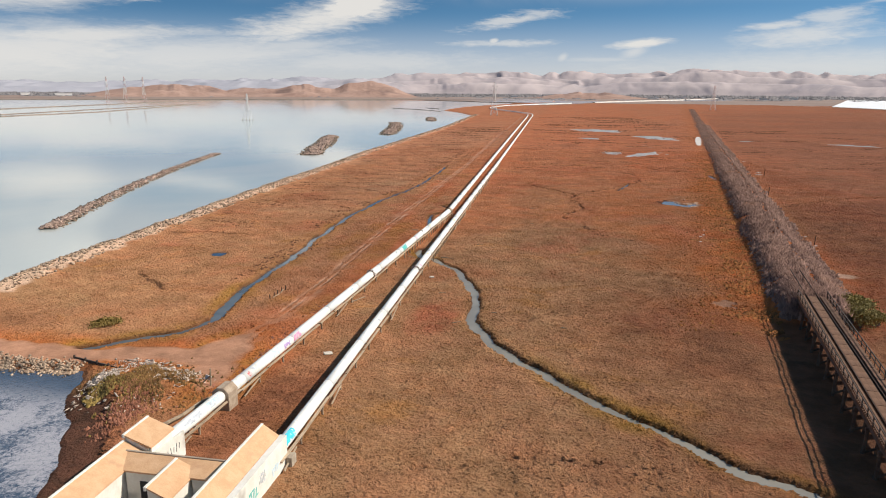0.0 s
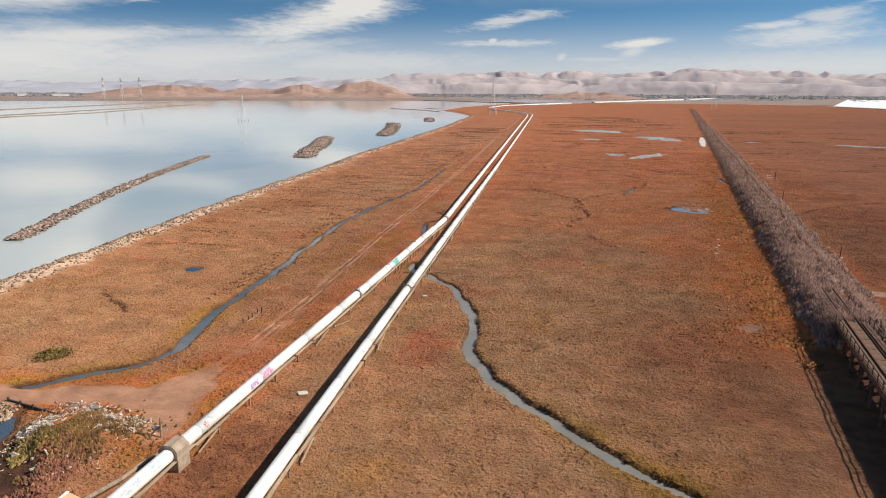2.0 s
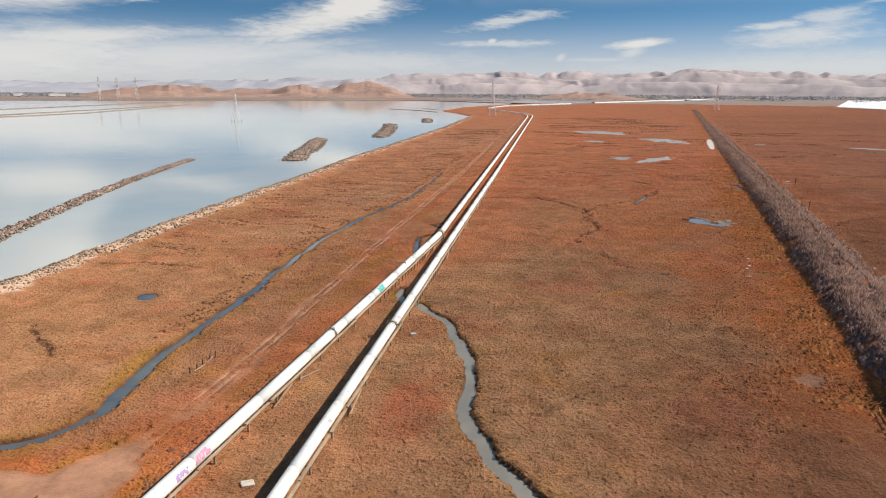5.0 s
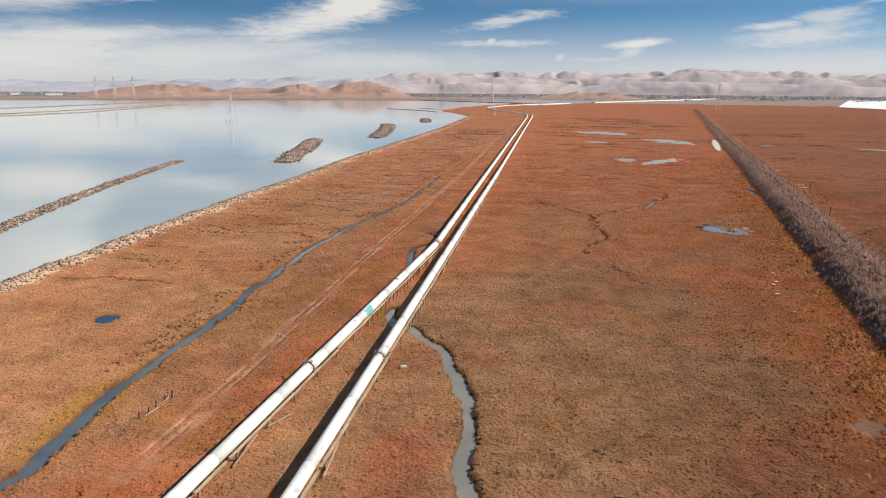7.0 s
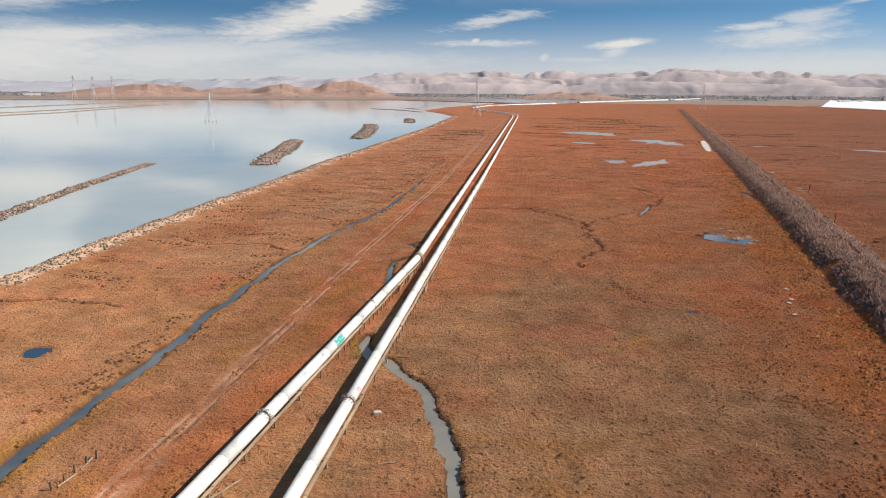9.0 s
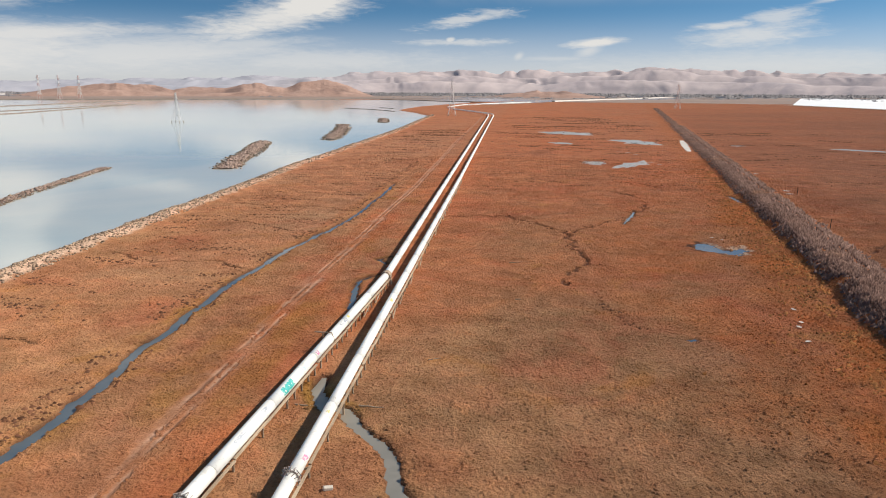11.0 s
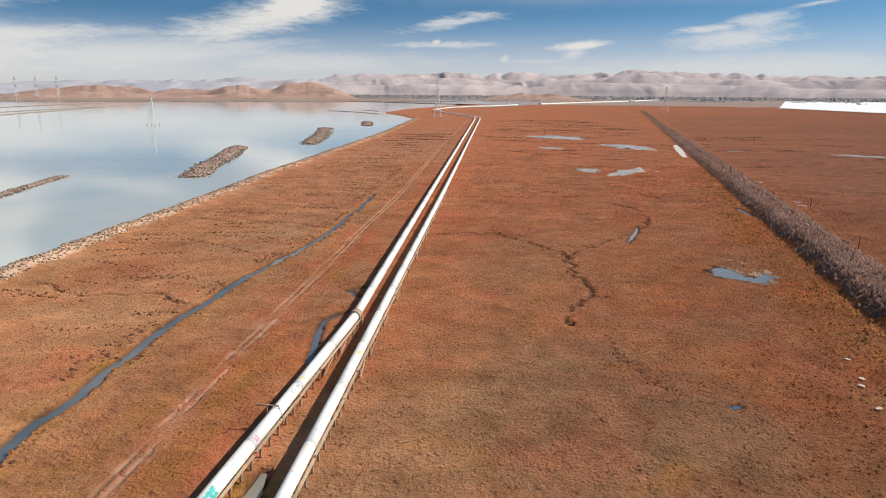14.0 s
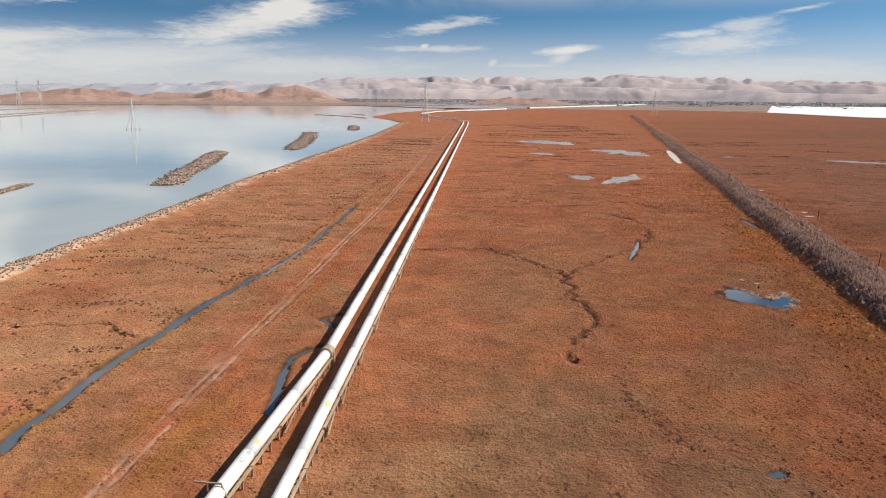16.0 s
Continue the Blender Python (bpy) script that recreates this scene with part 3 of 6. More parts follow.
def signed_shore(x, y):
    """Metres inland of the lake's edge (negative in the lake), up to the cove."""
    ys, xs = np.array([p[1] for p in SHORE + COVE]), np.array([p[0] for p in SHORE + COVE])
    edge = np.interp(y, ys, xs) + (fbm(x * 0 + 3.3, y * 0.16, 3) - 0.5) * 3.0
    return (x - edge) * 0.995


def terrain(x, y):
    """Height and the cover masks of the ground."""
    r = np.hypot(x, y)
    near = 1 - smooth(r, 230, 420)
    h = (fbm(x * 0.5, y * 0.5, 3) - 0.5) * 0.22 * near + (fbm(x * 1.5, y * 1.5, 2) - 0.5) * 0.14 * (1 - smooth(r, 130, 260)) + (fbm(x * 0.03, y * 0.03, 3) - 0.5) * 0.3 * near
    zero = np.zeros_like(h)
    dirt, green, rust, mud, salt, straw = zero.copy(), zero.copy(), zero.copy(), zero.copy(), zero.copy(), zero.copy()
    patchy = fbm(x * 0.06, y * 0.06, 4)
    # grey-brown dry stand close to the pipes and between the creeks, redder further off
    straw = smooth(fbm(x * 0.022 + 9, y * 0.022, 4) + 0.42 * (1 - smooth(y, 110, 230)) * smooth(x, -34, -28) * (1 - smooth(x, 8, 30) * smooth(y, 78, 112)), 0.40, 0.76) * 0.95 * (1 - smooth(y, 150, 330))
    straw = np.maximum(straw, 0.8 * smooth(x, -36, -33) * (1 - smooth(x, -23, -18)) * smooth(y, 66, 84) * (1 - smooth(y, 120, 160)))
    straw = np.maximum(straw, 0.75 * smooth(x, -57, -53) * (1 - smooth(x, -48, -44.5)) * smooth(y, 96, 120) * (1 - smooth(y, 330, 500)))
    straw = np.maximum(straw, 0.75 * smooth(-x, 46, 52) * (1 - smooth(y, 130, 200)) * (1 - 0.5 * smooth(-x, 78, 88)))
    tan = smooth(-x, 35, 48) * (0.8 + 0.2 * smooth(fbm(x * 0.03 + 5, y * 0.03, 3), 0.35, 0.6)) * (1 - 0.5 * smooth(y, 400, 900))
    tan = np.maximum(tan, 0.35 * smooth(y, 115, 150) * (1 - smooth(y, 260, 360)) * smooth(x, -34, -28) * (1 - smooth(x, -4, 14)) * smooth(fbm(x * 0.03 + 15, y * 0.03, 3), 0.36, 0.56))
    tan = np.maximum(tan, 0.3 * smooth(fbm(x * 0.018 + 7, y * 0.018, 3), 0.48, 0.62) * smooth(y, 90, 160))
    # darker eastward: deeper plant colour, with sunward shade of the plants painted in
    deep = (0.1 * smooth(x, -30, -22) + 0.6 * smooth(x, -3, 21) * (1 - 0.85 * smooth(y, 95, 130))) * (1 - 0.35 * smooth(x - axis(y), -14, -5)) * (0.5 + 0.5 * smooth(fbm(x * 0.03 + 1, y * 0.03, 4) + 0.1, 0.38, 0.62)) * (1 - 0.85 * smooth(y, 185, 280))
    deep = np.maximum(deep, smooth(x - axis(y), 6, 14) * (0.42 + 0.35 * smooth(fbm(x * 0.01, y * 0.02, 3), 0.4, 0.6)) * (1 - smooth(y, 900, 1500)))
    deep = np.maximum(deep, 0.4 * smooth(fbm(x * 0.05 + 21, y * 0.05, 3), 0.6, 0.75))
    deep = np.maximum(deep, 0.9 * (1 - smooth(np.hypot((x - 1) / 9, (y - 428) / 22) + (fbm(x * 0.3, y * 0.1, 3) - 0.5) * 1.6, 0.5, 1.0)))
    red = 0.6 * smooth(fbm(x * 0.05 + 31, y * 0.05, 3), 0.58, 0.72)
    red = np.maximum(red, 1 - smooth(np.hypot((x + 18) / 4.2, (y - 94) / 13), 0.5, 1.2))
    deep = np.maximum(deep, 0.85 * smooth(x, -35, -33) * (1 - smooth(x, -25.5, -23.5)) * (1 - smooth(y + (patchy - 0.5) * 20, 62, 88)))
    # the same painted sunward shade in the eastern foreground
    deep = np.maximum(deep, 0.3 * smooth(x, -2, 22) * (1 - smooth(y, 82, 98)))
    deep = np.maximum(deep, 0.35 * smooth(x, -56, -49) * (1 - smooth(x, -37, -34)) * (1 - smooth(y, 150, 240)))
    straw *= 1 - 0.4 * deep
    straw = np.maximum(straw, 0.55 * smooth(x, -42, -39) * (1 - smooth(x, -34, -32)) * smooth(y, 92, 112) * (1 - smooth(y, 210, 300)) * (0.5 + smooth(patchy, 0.4, 0.6)))
    tan *= 1 - straw
    # creeks
    for line, w, depth, gw in ((LEFT_CREEK, 0.5, 0.75, 4.0), (RIGHT_CREEK, 0.42, 0.75, 2.2), (SIDE_CREEK, 0.26, 0.55, 1.2), (SIDE_PUDDLES, 0.2, 0.55, 1.0), (CRACK_WATER, 0.1, 0.5, 0.8)):
        d, s = dist_to(x, y, line)
        ww = w * (0.65 + 0.7 * vnoise(s * 0.13, s * 0 + w * 31)) * (1 if line is not LEFT_CREEK else 1 - 0.55 * smooth(y, 170, 300))
        dd = d + (fbm(x * 0.9, y * 0.9, 2) - 0.5) * 0.5
        cut = 1 - smooth(dd, ww, ww + 0.5)
        h = h * (1 - cut) - depth * cut
        mud = np.maximum(mud, 1 - smooth(dd, ww + 0.1, ww + 0.75))
        green = np.maximum(green, (1 - smooth(d, ww + 0.8, ww + gw)) * (0.15 + 0.7 * smooth(patchy, 0.45, 0.62)))
    green *= 1 - 0.75 * smooth(y, 140, 230)
    d, s = dist_to(x, y, RIGHT_CREEK)
    green = np.maximum(green, 0.95 * (1 - smooth(d + (patchy - 0.5) * 3, 1.0, 3.6)) * smooth(x, -9, 4))
    for line, w in CRACKS:
        d, s = dist_to(x, y, line)
        dd = d + (fbm(x * 1.3, y * 1.3, 2) - 0.5) * 0.7
        cut = 1 - smooth(dd, w * 0.6, w * 1.5)
        h -= 0.45 * min(1.0, w / 0.3) * cut * smooth(fbm(x * 0.25 + 8, y * 0.25, 2), 0.2, 0.36)
        mud = np.maximum(mud, 0.85 * min(1.0, 0.3 + w / 0.45) * cut * smooth(fbm(x * 0.25 + 8, y * 0.25, 2), 0.2, 0.36))
    # pools
    pd = 0.9 + np.where(inside(x, y, POOL), -1, 1) * dist_to(x, y, POOL + POOL[:1])[0] + (fbm(x * 0.9, y * 0.9, 3) - 0.5) * 3.4
    cut = 1 - smooth(pd, -0.5, 0.3)
    h = h * (1 - cut) - 0.42 * cut
    salt = np.maximum(salt, (1 - smooth(np.abs(pd - 0.1), 0.35, 0.8)) * smooth(x + 0.2 * (y - 208), 31.0, 33.4) * 0.95)
    mud = np.maximum(mud, (1 - smooth(pd, 0.4, 1.3)) * (1 - salt))
    for (px, py), a, b in SMALL_POOLS:
        e = np.hypot((x - px) / a, (y - py) / b) + (fbm(x * 0.7, y * 0.7, 2) - 0.5) * 0.8
        cut = 1 - smooth(e, 0.7, 1.1)
        h = h * (1 - cut) - 0.42 * cut
        mud = np.maximum(mud, cut)
    # the track's two ruts and the bare ground by the building
    d, s = dist_to(x, y, TRACK)
    wob = (fbm(x * 0.25, y * 0.25, 2) - 0.5) * 0.8
    rut = np.maximum(1 - smooth(np.abs(d + wob * 0.2 - 0.55), 0.08 + 0.15 * smooth(y, 150, 350), 0.3 + 0.3 * smooth(y, 150, 350)), 0.15 * (1 - smooth(d, 1.0, 1.8)))
    dirt = np.maximum(dirt, rut * (0.7 + 0.3 * smooth(fbm(x * 0.5, y * 0.3, 3), 0.35, 0.6)))
    h -= 0.07 * rut * near
    salt = np.maximum(salt, 0.3 * rut * smooth(fbm(x * 0.9, y * 0.4, 2), 0.3, 0.5) * smooth(y, 84, 96))
    scuff = (1 - smooth(d, 1.0, 3.6)) * smooth(fbm(x * 0.9 + 6, y * 0.3, 3), 0.5, 0.64)
    dirt = np.maximum(dirt, 0.5 * scuff)
    red = np.maximum(red, 0.75 * (1 - smooth(d, 2.2, 5.5)) * smooth(fbm(x * 0.1 + 12, y * 0.06, 3), 0.45, 0.6))
    rust = np.maximum(rust, 0.35 * (1 - smooth(d, 2.0, 6.0)) * smooth(fbm(x * 0.08 + 2, y * 0.05, 3), 0.4, 0.6))
    green = np.maximum(green, (1 - smooth(np.abs(d - 3.5), 1, 3.2)) * smooth(fbm(x * 0.045 + 4, y * 0.045, 3), 0.52, 0.62) * 0.6 * (1 - smooth(y, 260, 330)))
    ld = np.where(inside(x, y, LOT), -1, 1) * dist_to(x, y, LOT + LOT[:1])[0] + (fbm(x * 0.35, y * 0.35, 3) - 0.5) * 2.5
    lot = 1 - smooth(ld, -0.8, 0.9)
    dirt = np.maximum(dirt, lot)
    h = h * (1 - 0.75 * lot) + 0.12 * lot
    rust = np.maximum(rust, 0.8 * (1 - smooth(ld, 0.5, 6.0)))
    # railway embankment and its orange verge
    off = x - axis(y)
    bank = smooth(y + (fbm(x * 0.4, y * 0.4, 2) - 0.5) * 2, 101.5, 106.5) * (1 - smooth(y, 1500, 1700))
    ridge = (1 - smooth(np.abs(off - 1.0), 2.2, 6.0)) * bank
    h = h * (1 - ridge) + (2.7 - 0.9 * smooth(y, 106, 124) - 1.0 * smooth(y, 220, 520)) * ridge
    green *= 1 - ridge
    verge = (1 - smooth(-off + (fbm(x * 0.1, y * 0.1, 3) - 0.5) * 14, 9, 19)) * (off < 0) * smooth(y, 88, 104)
    rust = np.maximum(rust, verge * (0.65 + 0.35 * smooth(fbm(x * 0.06, y * 0.06, 3), 0.4, 0.6)))
    green = np.maximum(green, 0.15 * verge * smooth(fbm(x * 0.16 + 5, y * 0.16, 3), 0.52, 0.64) * (1 - smooth(y, 240, 330)))
    rust = np.maximum(rust, (1 - smooth(off, 5, 12)) * (off > 0) * bank * 0.7)
    rust = np.maximum(rust, 0.5 * smooth(x, 0, 20) * (off < 0) * smooth(y, 84, 104) * (1 - smooth(y, 190, 270)) * smooth(patchy, 0.38, 0.6))
    deep *= 1 - 0.6 * rust
    bare = smooth(fbm(x * 0.12 + 3, y * 0.12, 3), 0.5, 0.6) * (1 - smooth(np.abs(off - 5.5), 0.8, 2.4)) * bank * (1 - smooth(y, 175, 300))
    dirt = np.maximum(dirt, bare)
    salt = np.maximum(salt, 0.7 * (1 - smooth(np.hypot((x - 49) / 2.6, (y - 131) / 1.6) + (patchy - 0.5), 0.6, 1.1)))
    dirt = np.maximum(dirt, 0.9 * (1 - smooth(np.hypot((x - 24.8) / 2.6, (y - 109.5) / 2.2) + (fbm(x * 0.8, y * 0.8, 3) - 0.5) * 2.4, 0.5, 1.0)))
    # lake bed, its stone bank and the islands
    sh = signed_shore(x, y)
    bankz = np.interp(sh, [-30, -3, 0, 3.2, 6.0, 9.0, 12], [-2.4, -1.6, -0.7, 0.75, 0.85, 0.25, 0.0])
    wgt = (1 - smooth(sh, 7.5, 12)) * (y < 2200)
    h = h * (1 - wgt) + bankz * wgt
    salt = np.maximum(salt, 0.95 * (1 - smooth(np.abs(sh - 4.7) + (fbm(x * 0.4, y * 0.4, 3) - 0.5) * 3.2, 2.0, 3.4)) * (y < 930))
    mud = np.maximum(mud, 0.6 * (1 - smooth(sh, -1.0, 1.0)))
    rust *= smooth(sh, 5, 12)
    for line, w in JETTIES:
        d, s = dist_to(x, y, line)
        h = np.maximum(h, -0.85 - 1.2 * smooth(d + (fbm(x * 0.2, y * 0.2, 2) - 0.5) * 3, w * 0.35, w * 1.05))
        mud = np.where(d < w * 1.1, 0.45, mud)
    # pond beside the building, with a steep earth bank
    pdist = np.where(inside(x, y, POND), -1, 1) * dist_to(x, y, POND + POND[:1])[0] + (fbm(x * 0.5, y * 0.5, 2) - 0.5) * 1.0
    wgt = 1 - smooth(pdist, 0.1, 1.8)
    h = h * (1 - wgt) + np.interp(pdist, [-6, -1, 0.2, 1.8], [-2.4, -1.5, -0.5, 0.1]) * wgt
    east = smooth(x, -58, -54) * (1 - smooth(y, 61, 66))
    shelf = (1 - smooth(pdist, 3.2, 4.4)) * smooth(pdist, 0.1, 0.8) * east
    h = h * (1 - shelf) - (0.42 - 0.06 * pdist) * shelf + 0.35 * smooth(pdist, 3.6, 4.6) * (1 - smooth(pdist, 6, 9)) * east
    mud = np.maximum(mud, (1 - smooth(pdist + (patchy - 0.5) * 2, 3.6, 4.3)) * east)
    deep = np.maximum(deep, 0.9 * (1 - smooth(np.abs(pdist - 4.4), 0.8, 1.8)) * east)
    mud = np.maximum(mud, 0.5 * (1 - smooth(pdist, 0.6, 1.4)))
    mound = 1 - smooth(np.hypot((x + 45.5) / 8.5, (y - 65) / 5.5), 0.35, 1.0)
    h += 1.1 * mound * smooth(pdist, 1.0, 3.0)
    green = np.maximum(green, (1 - smooth(np.hypot((x + 49.5) / 5.5, (y - 62) / 7), 0.3, 1.1)) * 0.95)
    rust = np.maximum(rust, 0.6 * mound)
    dirt *= 1 - 0.8 * mound
    # mud strip below the trestle, with the deck's cast shadow in its colour
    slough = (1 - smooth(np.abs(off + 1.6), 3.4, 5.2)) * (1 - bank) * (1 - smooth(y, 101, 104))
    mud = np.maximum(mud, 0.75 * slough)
    return h, dirt, green, rust, mud, salt, straw, tan, deep, red


gx = np.concatenate([spread(-114, -4800, 0.6, 1.09)[::-1], lines([(-114, 62, 0.5)]), spread(62, 4800, 0.55, 1.06)])
gy = np.concatenate([spread(36, -900, 0.8, 1.25)[::-1], lines([(36, 230, 0.5)]), spread(230, 4950, 0.52, 1.017)])
X, Y = np.meshgrid(gx, gy)
H, *masks = terrain(X, Y)
co = np.stack([X.ravel(), Y.ravel(), H.ravel()], 1)
nx, ny = len(gx), len(gy)
ii = (np.arange(ny - 1)[:, None] * nx + np.arange(nx - 1)[None, :]).ravel()
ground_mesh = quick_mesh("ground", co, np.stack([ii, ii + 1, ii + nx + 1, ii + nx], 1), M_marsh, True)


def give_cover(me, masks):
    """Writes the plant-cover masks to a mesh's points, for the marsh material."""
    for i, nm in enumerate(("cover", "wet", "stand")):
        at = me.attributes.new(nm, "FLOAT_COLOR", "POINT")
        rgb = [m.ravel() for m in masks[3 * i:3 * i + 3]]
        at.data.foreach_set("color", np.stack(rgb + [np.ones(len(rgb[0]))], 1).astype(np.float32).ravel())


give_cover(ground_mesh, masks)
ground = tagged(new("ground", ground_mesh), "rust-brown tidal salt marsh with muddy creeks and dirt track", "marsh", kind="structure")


def height(x, y):
    return terrain(np.asarray(x, float), np.asarray(y, float))[0]


def sheet(name, poly, z, mat, label, category="water", thick=0.05):
    """A flat sheet with a little thickness."""
    bm = bmesh.new()
    f = bm.faces.new([bm.verts.new((x, y, z)) for x, y in poly])
    bmesh.ops.triangulate(bm, faces=[f])
    me = bpy.data.meshes.new(name)
    bmesh.ops.recalc_face_normals(bm, faces=bm.faces[:])
    if bm.faces[:][0].normal.z < 0:
        bmesh.ops.reverse_faces(bm, faces=bm.faces[:])
    bm.to_mesh(me)
    bm.free()
    me.materials.append(mat)
    return tagged(new(name, me), label, category, kind="structure")


def strip(name, line, w, z, mat, label, category="water"):
    """A ribbon along a line."""
    vs, fs = [], []
    for i, (x, y) in enumerate(line):
        a, b = line[max(0, i - 1)], line[min(len(line) - 1, i + 1)]
        l = math.hypot(b[0] - a[0], b[1] - a[1])
        px, py = (b[1] - a[1]) / l, -(b[0] - a[0]) / l
        k = w * min(1, 0.15 + 0.3 * min(i, len(line) - 1 - i))
        vs += [(x - px * k, y - py * k, z), (x + px * k, y + py * k, z)]
        if i:
            fs.append((2 * i - 2, 2 * i - 1, 2 * i + 1, 2 * i))
    return tagged(new(name, mesh_of(name, vs, fs, mat)), label, category, kind="structure")


lake_poly = [(-2600, -600), (-88, -600)] + [(x + 6, y) for x, y in SHORE] + [(x + 6, y) for x, y in COVE[:4]] + [(-150, 1750), (-180, 2330), (-562, 2290), (-2600, 2290)]
sheet("lake", lake_poly, LAKE_Z, M_lake, "calm pale blue-grey salt pond reflecting the cloudy sky")
sheet("pond", [(x + (2.2 if x > -100 else 0), y + (0.8 if y > 60 else 0)) for x, y in POND if x > -95] + [(-88, -60), (-88, 67.8)], LAKE_Z + 0.02, M_foam, "blue slough water speckled with pale foam and painted sun glint")
strip("creek_west", LEFT_CREEK, 2.4, CREEK_Z, M_creek, "narrow blue tidal creek winding through marsh")
strip("creek_east", RIGHT_CREEK, 1.7, CREEK_Z, M_greycreek, "grey silty tidal creek winding through marsh")
strip("creek_side", SIDE_CREEK, 1.5, CREEK_Z, M_creek, "small dark puddled creek beside the pipeline")
strip("creek_puddle", SIDE_PUDDLES, 1.3, CREEK_Z, M_creek, "short grey puddled channel beside the pipeline")
strip("drain_water", CRACK_WATER, 1.1, CREEK_Z, M_creek, "narrow water-filled drain in the marsh")
sheet("tidal_pool", [(22, 200), (41, 200), (41, 219), (22, 219)], -0.24, M_pool, "shallow blue tidal pool with pale salt rim")
for (px, py), a, b in SMALL_POOLS:
    sheet("puddle", [(px + 1.6 * a * math.cos(t * 0.524), py + 1.6 * b * math.sin(t * 0.524)) for t in range(12)], -0.24, M_pool, "small dark blue puddle in the marsh")

# ---- stones ----
t_ = (1 + 5**0.5) / 2
ICO_V = np.array([(-1, t_, 0), (1, t_, 0), (-1, -t_, 0), (1, -t_, 0), (0, -1, t_), (0, 1, t_), (0, -1, -t_), (0, 1, -t_), (t_, 0, -1), (t_, 0, 1), (-t_, 0, -1), (-t_, 0, 1)]) / math.sqrt(1 + t_ * t_)
ICO_F = np.array([(0, 11, 5), (0, 5, 1), (0, 1, 7), (0, 7, 10), (0, 10, 11), (1, 5, 9), (5, 11, 4), (11, 10, 2), (10, 7, 6), (7, 1, 8), (3, 9, 4), (3, 4, 2), (3, 2, 6), (3, 6, 8), (3, 8, 9), (4, 9, 5), (2, 4, 11), (6, 2, 10), (8, 6, 7), (9, 8, 1)])


def stones_mesh(name, xs, ys, zs, sizes, mat, long=1.0):
    """Many rough stones in one mesh; long stretches them into splinters."""
    n = len(xs)
    v = ICO_V[None] * (1 + RNG.uniform(-0.55, 0.5, (n, 12, 1)))
    v = v * np.stack([RNG.uniform(0.7, 1.3, n), RNG.uniform(0.7, 1.3, n), RNG.uniform(0.5, 0.9, n)], 1)[:, None, :]
    v = v * np.array([long, 1, 1])
    a = RNG.uniform(0, 6.28, n)
    ca, sa = np.cos(a)[:, None], np.sin(a)[:, None]
    v = np.stack([v[..., 0] * ca - v[..., 1] * sa, v[..., 0] * sa + v[..., 1] * ca, v[..., 2]], 2)
    v = v * (np.asarray(sizes)[:, None, None] / 2) + np.stack([xs, ys, zs], 1)[:, None, :]
    f = ICO_F[None] + 12 * np.arange(n)[:, None, None]
    return quick_mesh(name, v.reshape(-1, 3), f.reshape(-1, 3), mat)


def clumps_mesh(name, xs, ys, zs, w, h, mat, spread_=0.25):
    """Many small tufts, each a crooked little tent of blades, in one mesh."""
    n = len(xs)
    ang = RNG.uniform(0, 6.28, (n, 1)) + np.arange(5)[None] * 1.2566 + RNG.uniform(-0.3, 0.3, (n, 5))
    rad = np.asarray(w)[:, None] * RNG.uniform(0.6, 1.3, (n, 5)) / 2
    base = np.stack([xs[:, None] + rad * np.cos(ang), ys[:, None] + rad * np.sin(ang), np.repeat((zs - 0.06)[:, None], 5, 1)], 2)
    top = np.stack([xs + RNG.uniform(-1, 1, n) * w * spread_ / 2, ys + RNG.uniform(-1, 1, n) * w * spread_ / 2, zs + h], 1)[:, None, :]
    v = np.concatenate([base, top], 1)
    f = np.array([(i, (i + 1) % 5, 5) for i in range(5)])[None] + 6 * np.arange(n)[:, None, None]
    return quick_mesh(name, v.reshape(-1, 3), f.reshape(-1, 3), mat)


def blades_mesh(name, xs, ys, zs, hs, w, mat, lean=0.25):
    """Upright reeds: thin three-sided blades."""
    n = len(xs)
    ang = RNG.uniform(0, 6.28, (n, 1)) + np.arange(3)[None] * 2.094
    base = np.stack([xs[:, None] + w * np.cos(ang), ys[:, None] + w * np.sin(ang), np.repeat((zs - 0.1)[:, None], 3, 1)], 2)
    top = np.stack([xs + RNG.normal(0, lean, n) * hs, ys + RNG.normal(0, lean, n) * hs, zs + hs], 1)[:, None, :]
    v = np.concatenate([base, top], 1)
    f = np.array([(0, 1, 3), (1, 2, 3), (2, 0, 3)])[None] + 4 * np.arange(n)[:, None, None]
    return quick_mesh(name, v.reshape(-1, 3), f.reshape(-1, 3), mat)


def shore_x(y):
    return np.interp(y, [p[1] for p in SHORE + COVE], [p[0] for p in SHORE + COVE])


# stone bank of the lake
ys = np.concatenate([RNG.uniform(70, 330, 8000), RNG.uniform(330, 930, 4600)])
off = np.where(RNG.random(len(ys)) < 0.8, RNG.uniform(-1.2, 3.8, len(ys)), RNG.uniform(3.8, 8.0, len(ys)))
xs = shore_x(ys) + off
hz = height(xs, ys)
size = RNG.uniform(0.25, 0.62, len(ys)) * np.where(RNG.random(len(ys)) < 0.12, 1.5, 1.0) * np.where(ys > 330, 1.4, 1.0)
bank = thing("stone_bank", (-99, 160, 0), "tan riprap stone bank along the pale lake", "riprap", kind="structure")
wet = off < 1.2
for nm, sel, mat in (("stones", ~wet, M_rock), ("wet_stones", wet, M_wetrock)):
    me = stones_mesh(nm, xs[sel] + 99, ys[sel] - 160, hz[sel] + 0.08, size[sel], mat)
    tagged(part(nm, me, mat, bank), kind="stuff")

shapes = [stones_mesh("stone", np.zeros(1), np.zeros(1), np.zeros(1), np.ones(1), M_rock) for _ in range(8)]
rng = random.Random(21)
